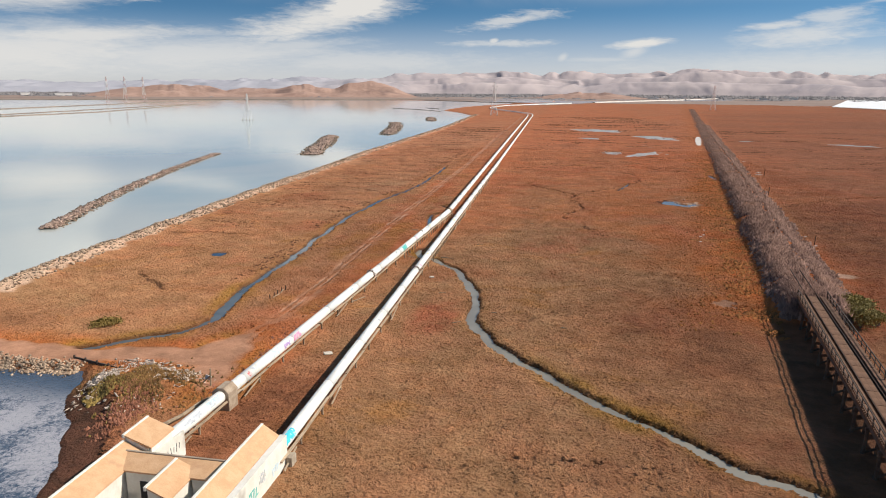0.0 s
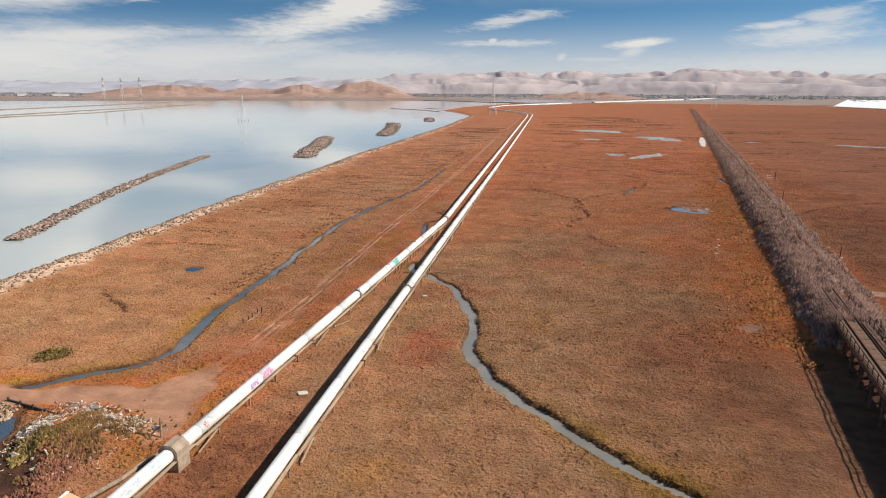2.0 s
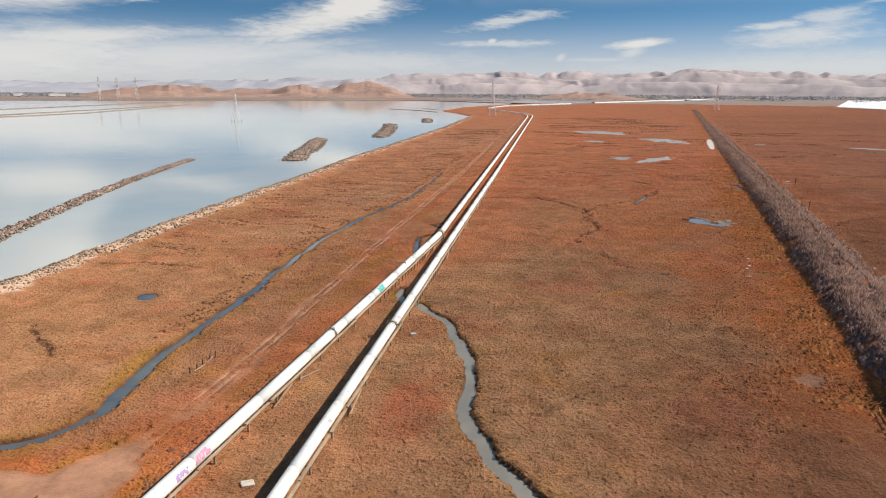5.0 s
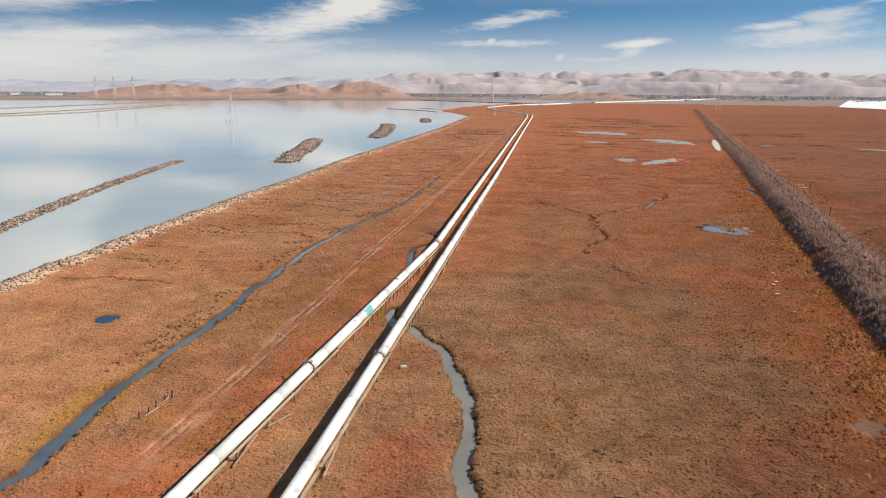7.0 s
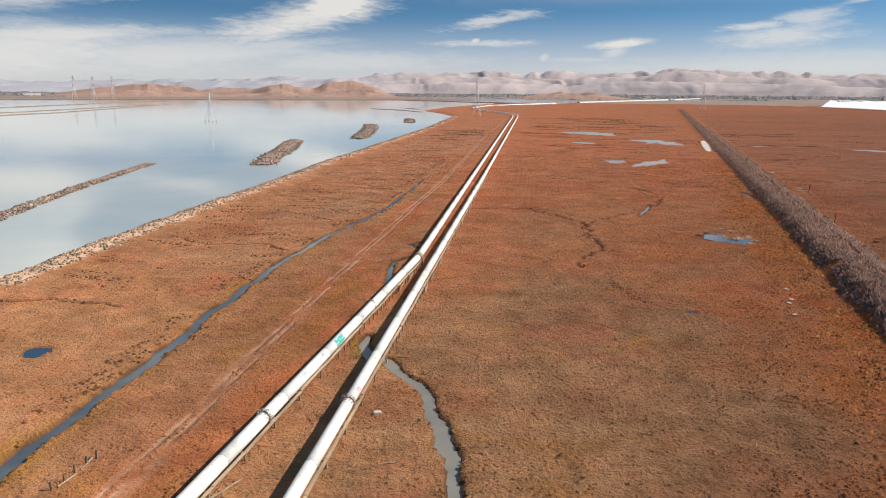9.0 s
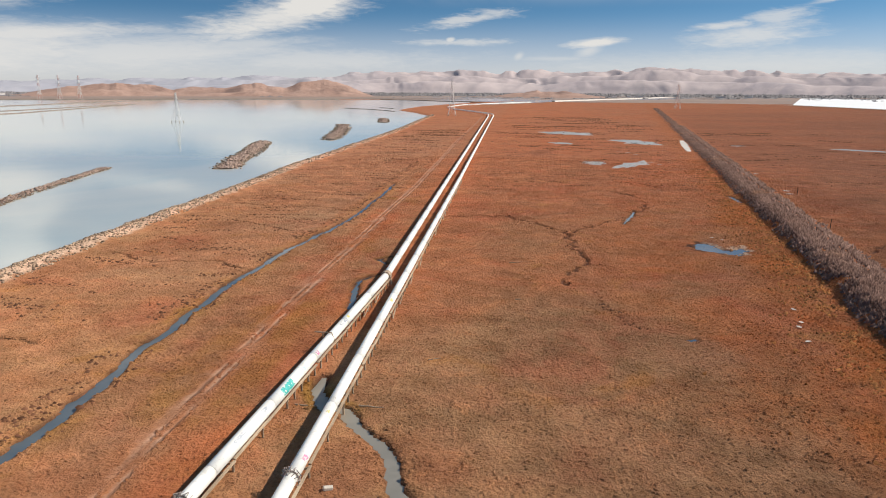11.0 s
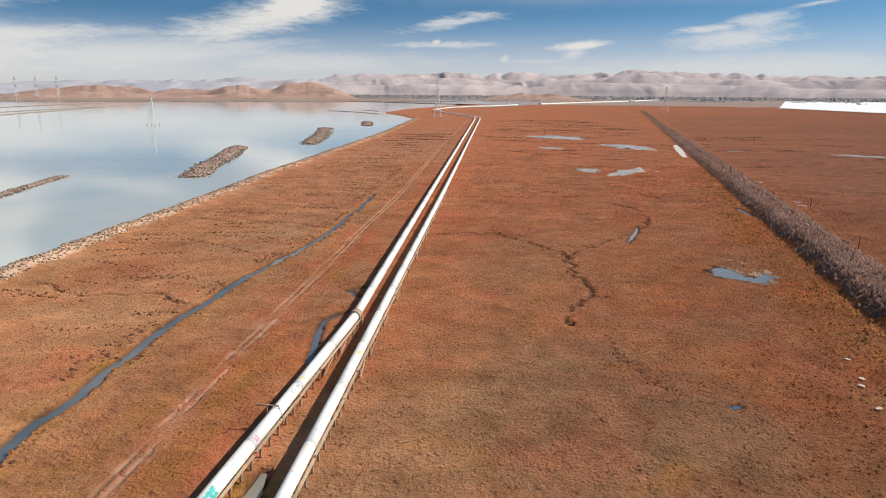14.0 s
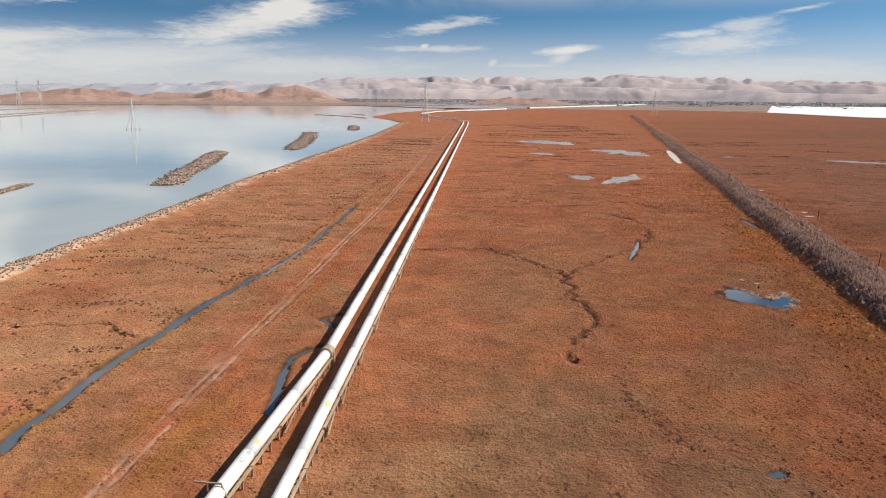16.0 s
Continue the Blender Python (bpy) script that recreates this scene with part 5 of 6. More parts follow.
def hill_range(name, bumps, az0, az1, r0, r1, na, nr, mat, label, rough, base=-1.0, deep=1.0, soft=30, ridges=((0.35, 0.85, 0.2), (0.6, 1.0, 0.3))):
    """A range seen from the walk: bumps are (azimuth, half width in degrees, height)."""
    A, T = np.meshgrid(np.linspace(az0, az1, na), np.linspace(0, 1, nr))
    R = r0 + (r1 - r0) * T
    Xh, Yh = R * np.sin(np.radians(A)), R * np.cos(np.radians(A))
    if len(bumps[0]) == 2:
        ca = np.array([b[0] for b in bumps], float)
        t = np.linspace(ca[0], ca[-1], 1500)
        v = np.convolve(np.pad(np.interp(t, ca, [b[1] for b in bumps]), soft, "edge"), np.ones(2 * soft + 1) / (2 * soft + 1), "valid")
        top = np.interp(A, t, v)
    else:
        top = np.zeros_like(A)
        for a, w, hh in bumps:
            top = np.maximum(top, hh * np.exp(-np.abs((A - a) / w) ** 1.6))
    top = top * (0.92 + 0.16 * fbm(A * 1.6 + 7, A * 0 + r0 * 0.01, 4)) if r0 < 3000 else top
    u, v = A * 0.01745 * (r0 + r1) / 520 * rough, T * (r1 - r0) / 260 * rough
    warp = fbm(u * 0.5 + 3, v * 0.5, 3) - 0.5
    shape = np.zeros_like(A)
    for tk, hk, wk in ridges:
        shape = np.maximum(shape, hk * np.exp(-((T - tk - 0.16 * (fbm(u * 0.6 + 9 * tk, u * 0 + tk, 3) - 0.5)) / wk) ** 2) * (0.82 + 0.36 * fbm(u * 0.45 + 50 * tk, v * 0 + tk, 3)))
    shape *= smooth(T, 0.0, 0.12)
    spur = 1 - np.abs(2 * fbm(u * 0.9 + 2 * warp, v * 0.45 + 2 * warp, 4) - 1)
    Z = top * shape * (0.90 + deep * (0.22 * (spur - 0.8) + 0.22 * warp))
    Z = base + Z * smooth(np.minimum(A - az0, az1 - A), 0, 1.2)
    k = (np.arange(nr - 1)[:, None] * na + np.arange(na - 1)[None, :]).ravel()
    me = quick_mesh(name, np.stack([Xh.ravel(), Yh.ravel(), Z.ravel()], 1), np.stack([k, k + 1, k + na + 1, k + na], 1), mat, True)
    return tagged(new(name, me), label, "hills", kind="structure")


hill_range("near_hills", [(a, max(0, 32 + (z - 32) * 1.33)) for a, z in [(-42, 0), (-39.5, 3), (-37.6, 12), (-36, 28), (-34.4, 42), (-33.2, 50), (-32.2, 55), (-31, 50), (-29.8, 46), (-29.2, 44), (-28.3, 37), (-27.6, 26), (-26.3, 38), (-25, 37), (-23.8, 35), (-22.3, 46), (-21.4, 53), (-20.4, 44), (-19.3, 36), (-18.2, 56), (-17.2, 63), (-16.1, 68), (-15, 58), (-14, 36), (-13.2, 18), (-12.2, 6), (-10, 0)]],
           -42, -10, 2950, 3800, 420, 70, M_hill, "bare brown grass hills beyond the lake", 1.9, deep=1.2, soft=12, ridges=((0.18, 0.45, 0.10), (0.38, 0.94, 0.16), (0.62, 1.0, 0.26)))
hill_range("low_hill", [(0.8, 2.4, 36), (2.6, 2.0, 29), (-1.0, 1.6, 24)], -5, 7, 2900, 3400, 120, 40, M_hill, "low bare brown hill on the far plain", 1.8, deep=2.0)
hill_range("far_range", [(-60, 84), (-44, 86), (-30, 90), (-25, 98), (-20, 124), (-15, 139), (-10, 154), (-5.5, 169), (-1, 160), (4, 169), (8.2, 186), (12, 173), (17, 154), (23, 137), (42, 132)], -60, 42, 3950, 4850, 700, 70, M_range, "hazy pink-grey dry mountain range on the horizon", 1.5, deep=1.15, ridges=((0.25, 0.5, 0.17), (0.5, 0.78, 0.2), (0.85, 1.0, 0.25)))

# flat plain at the foot of the range, with its tree belt and town


def fan(r):
    return 0.25 + 5.0 * np.clip((r - 3000) / 1000, 0, 1)


A, R = np.meshgrid(np.linspace(-46, 34, 160), np.linspace(0, 1, 40))
near_edge = 2330 - 420 * smooth(A, -14, -4) + 60 * (fbm(A * 1.1, A * 0, 3) - 0.5)
R = near_edge + (4060 - near_edge) * R
ii = (np.arange(39)[:, None] * 160 + np.arange(159)[None, :]).ravel()
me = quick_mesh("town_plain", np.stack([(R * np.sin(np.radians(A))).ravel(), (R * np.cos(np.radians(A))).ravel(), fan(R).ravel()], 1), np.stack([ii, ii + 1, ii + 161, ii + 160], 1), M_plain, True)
tagged(new("town_plain", me), "dull brown plain rising to the distant range", "plain", kind="structure")
n = 26000
A = RNG.uniform(-46, 33, n)
R = 2500 + 1480 * RNG.random(n) ** 0.5
keep = fbm(A * 0.8, R * 0.006, 4) + 0.20 * smooth(R, 3300, 3500) - 0.12 * (R < 3250) > 0.50
keep &= ~((A < -11) & (R < 2960))
A, R = A[keep], R[keep]
xs, ys = R * np.sin(np.radians(A)), R * np.cos(np.radians(A))
tall = 0.35 + 0.65 * smooth(R, 3100, 3500)
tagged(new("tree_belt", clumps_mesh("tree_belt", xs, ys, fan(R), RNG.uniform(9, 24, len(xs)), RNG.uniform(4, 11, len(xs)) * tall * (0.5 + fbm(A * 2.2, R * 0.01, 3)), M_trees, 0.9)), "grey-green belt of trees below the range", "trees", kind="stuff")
rng = random.Random(5)
for i in range(30):
    a, r = radians(rng.choice((rng.uniform(-14, 2), rng.uniform(6, 16.5), rng.uniform(-43, -38)))), rng.uniform(3150, 3600)
    w, dd, hh = rng.uniform(12, 40), rng.uniform(12, 30), rng.uniform(4, 9)
    z = float(fan(r))
    b = thing("town_building", pose(r * math.sin(a), r * math.cos(a), z, 0, 0, -math.degrees(a)), "small pale building in the distant town", "building", "distant town")
    part("wall", box_bm([((0, 0, hh / 2 - 2), (w, dd, hh + 4))]), M_town, b)
    part("roof", box_bm([((0, 0, hh + 0.6), (w + 1, dd + 1, 1.2))]), M_townroof, b)

# far ponds, levees and salt field
sheet("salt_field", [(563, 1671), (579, 1500), (598, 1325), (900, 1000), (2600, 700), (2600, 3900), (1400, 3900), (1255, 3512)], 1.4, M_salt, "broad white salt crust field", "salt field")
strip("field_road", [(330, 1900), (470, 1790), (545, 1640), (588, 1300), (870, 930), (2600, 620)], 6, 1.5, M_paleroad, "pale gravel levee round the salt field", "levee")


def levee(line, w, top, mat, label):
    """A low bank with sloping sides along a line."""
    vs, fs = [], []
    for i, (x, y) in enumerate(line):
        a, b = line[max(0, i - 1)], line[min(len(line) - 1, i + 1)]
        l = math.hypot(b[0] - a[0], b[1] - a[1])
        px, py = (b[1] - a[1]) / l, -(b[0] - a[0]) / l
        for o, z in ((-w * 1.3, -1.2), (-w * 0.6, top), (w * 0.6, top), (w * 1.3, -1.2)):
            vs.append((x + px * o, y + py * o, z))
        if i:
            k = 4 * i
            fs += [(k - 4 + q, k - 3 + q, k + 1 + q, k + q) for q in range(3)]
    return tagged(new("levee", mesh_of("levee", vs, fs, mat)), label, "levee", kind="structure")


for line, w, top in (([(-2400, 1260), (-1370, 1818), (-1001, 2020), (-562, 2255), (-190, 2330)], 4, 1.2), ([(-2400, 800), (-868, 938), (-913, 1172), (-1002, 1620), (-1004, 2000)], 2.0, 0.5), ([(-2400, 640), (-646, 697), (-650, 875), (-803, 1406)], 1.6, 0.2),
                     ([(-2400, 690), (-690, 745), (-739, 1029), (-800, 1350)], 1.6, 0.2), ([(-320, 1235), (-265, 1180), (-205, 1085)], 1.3, -0.1), ([(-270, 1290), (-235, 1230)], 1.3, -0.1)):
    levee(wind(line, 40, 4), w, top, M_levee, "low earth levee across the salt ponds")
levee(wind([(-150, 1348), (-138, 1485), (-4, 1840)], 60, 2), 2.4, 1.2, M_paleroad, "pale gravel bank below the distant pipelines")
levee(wind([(58, 1960), (200, 2290), (380, 2690), (750, 3550), (1000, 4100)], 80, 2), 4.0, 3.4, M_paleroad, "pale gravel levee road across the flats")
# a line of old piles across the lake
xs = np.linspace(-480, -150, 120)
ys = np.linspace(560, 885, 120) + RNG.normal(0, 1.5, 120)
tagged(new("pile_row", blades_mesh("pile_row", xs, ys, np.full(120, LAKE_Z - 0.2), RNG.uniform(0.5, 1.1, 120), 0.16, M_darktimber, 0.02)), "row of old timber piles standing in the lake", "piles", kind="stuff")
for poly in ([(-330, 2150), (-120, 1900), (60, 1960), (180, 2280), (-150, 2420)], [(150, 2420), (420, 2900), (700, 3000), (420, 2480)], [(-150, 1560), (-90, 1560), (40, 1850), (-60, 1900)], [(-520, 2600), (-200, 2480), (100, 2620), (-260, 2800)]):
    sheet("far_pond", poly, 0.35, M_farwater, "dull grey shallow salt pond")


def blob(cx, cy, a, b, seed, n=54, turn_=0.0):
    rng = random.Random(seed)
    c, s = math.cos(turn_), math.sin(turn_)
    out = []
    for i in range(n):
        t = 6.283 * i / n
        k = 0.72 + 0.2 * math.sin(2 * t + seed) + 0.14 * math.sin(5 * t + 2 * seed) + 0.12 * math.sin(9 * t + 3 * seed) + 0.2 * rng.random()
        x, y = a * k * math.cos(t), b * k * math.sin(t)
        out.append((cx + c * x - s * y, cy + s * x + c * y))
    return out


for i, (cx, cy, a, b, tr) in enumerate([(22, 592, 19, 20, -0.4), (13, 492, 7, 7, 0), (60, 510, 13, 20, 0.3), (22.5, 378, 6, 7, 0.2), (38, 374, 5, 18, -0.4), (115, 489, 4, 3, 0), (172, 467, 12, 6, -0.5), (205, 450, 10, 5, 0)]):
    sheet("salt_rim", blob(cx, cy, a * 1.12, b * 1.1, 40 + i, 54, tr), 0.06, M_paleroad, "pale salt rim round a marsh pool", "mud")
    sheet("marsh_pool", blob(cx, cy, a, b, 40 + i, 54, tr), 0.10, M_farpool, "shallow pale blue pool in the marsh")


def lens_shape(cx, cy, a, b, turn_, n=16):
    """A long narrow outline, rounded at its ends, with uneven sides."""
    rng = random.Random(int(cx))
    c, s = math.cos(turn_), math.sin(turn_)
    out = []
    for side_ in (1, -1):
        for i in range(n):
            t = side_ * (-1 + 2 * (i + 0.5) / n)
            x, y = side_ * a * (1 - t * t) ** 0.35 * rng.uniform(0.7, 1.15), b * t
            out.append((cx + c * x - s * y, cy + s * x + c * y))
    return out


sheet("salt_pan", lens_shape(84.2, 487, 2.1, 45, -0.162), 0.1, M_paleroad, "bare pale salt pan beside the embankment", "mud")
for i, (cx, cy) in enumerate([(81, 346), (76, 299), (74.6, 292), (53.8, 166.5), (52.9, 156.6), (104.5, 518), (112.5, 482), (31.2, 163.6), (30.2, 161.6), (32.3, 169.6), (33.3, 220.6), (35, 218.5), (47.8, 384.5), (50, 376), (46.5, 422.5), (44, 433), (41, 440), (29.2, 155.8), (130, 560)]):
    sheet("salt_patch", blob(cx, cy, 0.4 if cy < 250 else 0.9, 0.45 if cy < 250 else 1.6, 70 + i, 20, 0.7 * i), 0.16, M_saltpatch, "small bare patch of pale salt", "mud")

# ---- valve house at the pipes' end ----
house = thing("valve_house", (-29.4, 43.0, 0), "white stucco valve house with tan sloping roofs", "building")


def hx(x, y, z):
    return (x + 29.4, y - 43.0, z)


def slab_bm(corners, t):
    """A sloping slab: four upper corners, thickness t downwards."""
    bm = bmesh.new()
    up = [bm.verts.new(hx(*c)) for c in corners]
    lo = [bm.verts.new((v.co.x, v.co.y, v.co.z - t)) for v in up]
    bm.faces.new(up)
    bm.faces.new(lo[::-1])
    for i in range(4):
        j = (i + 1) % 4
        bm.faces.new((up[i], lo[i], lo[j], up[j]))
    bmesh.ops.recalc_face_normals(bm, faces=bm.faces[:])
    return bm


def wall_bm(x0, y0, x1, y1, top0, top1, t=0.25, z0=-0.3):
    """An upright wall between two plan points, whose top may slope."""
    d = Vector((x1 - x0, y1 - y0)).normalized()
    n = Vector((-d.y, d.x)) * t / 2
    bm = bmesh.new()
    q = []
    for x, y, z in ((x0, y0, top0), (x1, y1, top1)):
        for s in (-1, 1):
            q.append((bm.verts.new(hx(x + n.x * s, y + n.y * s, z0)), bm.verts.new(hx(x + n.x * s, y + n.y * s, z))))
    (a0, a1), (b0, b1), (c0, c1), (d0, d1) = q
    for f in ((a0, a1, c1, c0), (b0, d0, d1, b1), (a0, b0, b1, a1), (c0, c1, d1, d0), (a1, b1, d1, c1), (a0, c0, d0, b0)):
        bm.faces.new(f)
    bmesh.ops.recalc_face_normals(bm, faces=bm.faces[:])
    return bm


def wing(xh, xl, y0, y1, zh, zl, name, north=True):
    """A lean-to wing: high wall on the west, low wall on the east."""
    part("wall", wall_bm(xh + 0.13, y0 + 0.13, xh + 0.13, y1 - 0.13, zh - 0.2, zh - 0.2), M_stucco, house)
    part("wall", wall_bm(xl - 0.13, y0 + 0.13, xl - 0.13, y1 - 0.13, zl - 0.16, zl - 0.16), M_stucco, house)
    part("wall", wall_bm(xh + 0.27, y0 + 0.13, xl - 0.27, y0 + 0.13, zh - 0.28, zl - 0.2), M_stucco, house)
    if north:
        part("wall", wall_bm(xh + 0.27, y1 - 0.13, xl - 0.27, y1 - 0.13, zh - 0.28, zl - 0.2), M_stucco, house)
    roof = part("roof", slab_bm([(xh + 0.12, y0 - 0.1, zh), (xl + 0.12, y0 - 0.1, zl), (xl + 0.12, y1 + 0.1, zl), (xh + 0.12, y1 + 0.1, zh)], 0.14), M_roof, house, "tan mineral-felt lean-to roof")
    part("coping", box_bm([(hx(xh, (y0 + y1) / 2, zh - 0.1), (0.22, y1 - y0 + 0.3, 0.34))], 0.02), M_stucco, roof, "white painted coping")
    return roof


wing(-25.2, -23.8, 30.0, 52.3, 3.7, 2.8, "east")
part("wall", wall_bm(-23.36, 30.0, -23.36, 52.6, 2.78, 2.78, 0.58), M_stucco, house)
wing(-35.3, -33.45, 30.0, 47.6, 3.6, 2.75, "west")
wing(-29.5, -27.75, 41.9, 45.9, 3.55, 2.75, "middle", False)
wing(-35.3, -32.95, 47.75, 51.0, 4.1, 3.25, "tower")
# cross wing, its roof falling towards the yard
part("wall", wall_bm(-33.3, 46.6, -25.6, 46.6, 3.0, 3.0), M_stucco, house)
part("wall", wall_bm(-33.3, 45.0, -29.6, 45.0, 2.65, 2.65), M_stucco, house)
part("wall", wall_bm(-27.6, 45.0, -25.6, 45.0, 2.65, 2.65), M_stucco, house)
croof = part("roof", slab_bm([(-35.0, 46.75, 3.22), (-35.0, 44.75, 2.8), (-25.3, 44.75, 2.8), (-25.3, 46.75, 3.22)], 0.14), M_roof, house, "tan mineral-felt lean-to roof")
part("coping", box_bm([(hx(-30.15, 46.85, 3.14), (9.6, 0.2, 0.34))], 0.02), M_concrete, croof, "grey weathered coping")
# flat near-black panel; the shade inside the doorway is its colour
part("doorway", box_bm([(hx(-31.6, 44.86, 0.95), (1.0, 0.06, 2.0))]), M_darkopen, house, "dark open doorway")
part("yard", box_bm([(hx(-29.4, 39.0, -0.02), (11.6, 12.0, 0.3))]), M_concrete, house)
part("buttress", box_bm([(hx(-22.75, 52.6, 0.35), (0.6, 1.0, 1.1))], 0.04), M_concrete, house)
# the wall beside the west pipe
part("wall", wall_bm(-32.8, 47.0, -32.8, 52.3, 2.7, 2.4), M_stucco, house)
# unreadable spray-paint tags on the sunny wall
rng = random.Random(11)
for y0, y1, z0, z1, col, n in ((38.5, 42.6, 0.7, 2.1, "red", 7), (43.0, 46.6, 0.5, 1.7, "teal", 9), (47.2, 48.2, 1.2, 2.2, "grey", 4), (40.6, 42.0, 0.2, 0.7, "yellow", 4), (49.4, 50.6, 0.6, 1.4, "paleblue", 4)):
    bm = bmesh.new()
    for i in range(n):
        y = y0 + (y1 - y0) * (i + 0.5) / n
        zc, hh = (z0 + z1) / 2 + rng.uniform(-0.1, 0.1), (z1 - z0) * rng.uniform(0.6, 1.0)
        bmesh.ops.create_cube(bm, size=1, matrix=pose(*hx(-23.062, y, zc), rng.uniform(-18, 18)) @ Matrix.Diagonal((0.012, (y1 - y0) / n * rng.uniform(0.35, 0.6), hh, 1)))
        if rng.random() < 0.6:
            bmesh.ops.create_cube(bm, size=1, matrix=pose(*hx(-23.064, y + 0.15, z0 + (z1 - z0) * rng.random()), rng.uniform(-30, 30)) @ Matrix.Diagonal((0.014, (y1 - y0) / n * 1.1, 0.12, 1)))
    part("graffiti_tag", bm, PAINT[col], house, f"{col} spray-paint tag".replace("paleblue", "pale blue"))
for (x, y0, y1, z0, z1) in ((-33.44, 40.6, 41.6, 0.9, 1.9), (-32.66, 48.6, 51.6, 1.0, 1.9)):
    bm = bmesh.new()
    for i in range(7):
        y = y0 + (y1 - y0) * (i + 0.5) / 7
        bmesh.ops.create_cube(bm, size=1, matrix=pose(*hx(x, y, (z0 + z1) / 2), rng.uniform(-20, 20)) @ Matrix.Diagonal((0.012, 0.07, (z1 - z0) * rng.uniform(0.5, 1), 1)))
    part("graffiti_tag", bm, PAINT["black"], house, "black spray-paint tag")

# ---- spray paint on the pipes ----


def tag_pipe(root, pts, line, r, y0, y1, a0, a1, col, seed, ragged=0.3):
    p, d = along(pts, y0, line[0][1])
    decal("graffiti_tag", p, p + d, r, 0.0, (y1 - y0), a0, a1, PAINT[col], root, f"{col} spray-paint tag".replace("paleblue", "pale blue"), {"cyan": 0.0, "teal": 0.0, "black": 0.6}.get(col, ragged), seed)


RW, RE = PIPE_R, PIPE_R - 0.04
for i, (y0, y1, a0, a1, col) in enumerate([(77.3, 80.4, 20, 105, "pink"), (74.6, 77.2, 35, 110, "violet"), (71.6, 74.4, 10, 100, "paleblue"), (66.0, 66.8, 20, 90, "red"), (67.2, 68.0, 10, 60, "grey"), (53.6, 57.4, 25, 85, "grey"), (58.2, 59.4, 20, 85, "grey"),
                                         (57.6, 60.6, 10, 80, "paleblue"), (128.4, 131.8, 5, 105, "teal"), (105.4, 107.0, 20, 80, "paleblue"), (99.0, 100.2, 25, 70, "paleblue"), (117.8, 120.4, 10, 50, "grey"),
                                         (139.0, 139.9, 20, 75, "pink"), (134.0, 135.4, 25, 80, "paleblue"), (148.6, 149.8, 10, 50, "grey"), (151.8, 152.6, 0, 55, "yellow"), (149.9, 151.6, 10, 70, "grey"), (124.0, 125.2, 10, 60, "grey"), (184, 185, 20, 80, "paleblue")]):
    tag_pipe(west, wp, WEST, RW, y0, y1, a0, a1, col, i)
for i, (y0, y1, a0, a1, col) in enumerate([(52.5, 55.4, -10, 95, "cyan"), (116.2, 117.4, 20, 90, "pink"), (154.0, 156.4, -60, -10, "paleblue"), (159.6, 161.0, 10, 60, "yellow"), (86.0, 87.0, 30, 80, "grey"), (97.0, 97.5, 20, 50, "grey"), (124.6, 125.3, 10, 45, "yellow"), (92.5, 93.2, 25, 80, "grey")]):
    tag_pipe(east, ep, EAST, RE, y0, y1, a0, a1, col, 50 + i)


# ---- loose things ----
def log(place, length, r, turn_, label, mat=None, tilt=3):
    root = thing("log", pose(place[0], place[1], place[2], 0, tilt, turn_), label, "driftwood", "driftwood")
    bm = bmesh.new()
    n = 5
    prev = Vector((-length / 2, 0, 0))
    rr = random.Random(int(place[1] * 10))
    for i in range(n):
        q = Vector((-length / 2 + length * (i + 1) / n, rr.uniform(-0.05, 0.05) * length / 2, rr.uniform(-0.02, 0.02)))
        pole_bm(prev, q, r * (1 - 0.08 * i), r * (1 - 0.08 * (i + 1)), seg=8, bm=bm)
        prev = q
    me = bpy.data.meshes.new("bole")
    bm.to_mesh(me)
    bm.free()
    me.materials.append(mat or M_timber)
    part("bole", me, mat or M_timber, root)


def ground_at(x, y, up=0.1):
    return (x, y, float(height(x, y)) + up)


for x, y, l, r, tr in ((-29.3, 130.0, 2.4, 0.10, 2), (-22.6, 130.45, 2.6, 0.10, 3), (-9.0, 192.8, 2.8, 0.09, 30), (-8.2, 169.6, 1.0, 0.08, 20), (-31.5, 100.2, 3.6, 0.12, 72), (-9.6, 98.0, 1.3, 0.08, 25), (0.4, 93.0, 0.8, 0.1, 10), (-17.8, 144.0, 1.8, 0.07, 35),
                        (-19.2, 106.5, 1.2, 0.07, 20), (-14.6, 92.6, 1.4, 0.07, 40)):
    log(ground_at(x, y, r * 0.8), l, r, tr, "bleached driftwood log lying on the marsh")
log(ground_at(-36.6, 60.0, 0.3), 14.0, 0.22, 80, "long weathered timber beam beside the pipeline", tilt=1)
log(ground_at(-36.1, 56.0, 0.25), 8.0, 0.18, 78, "long weathered timber beam beside the pipeline", tilt=1)


def block(place, s, turn_, label):
    root = thing("concrete_block", pose(*place, 3, 4, turn_), label, "block", "stray blocks")
    part("body", box_bm([((0, 0, 0), s)], 0.05), M_paleblock, root)


block(ground_at(-22.75, 115.4, 0.12), (0.8, 0.4, 0.3), 25, "pale concrete block lying on the marsh")
block(ground_at(-28.5, 78.1, 0.1), (1.1, 0.8, 0.14), 35, "pale concrete slab lying between the pipes")
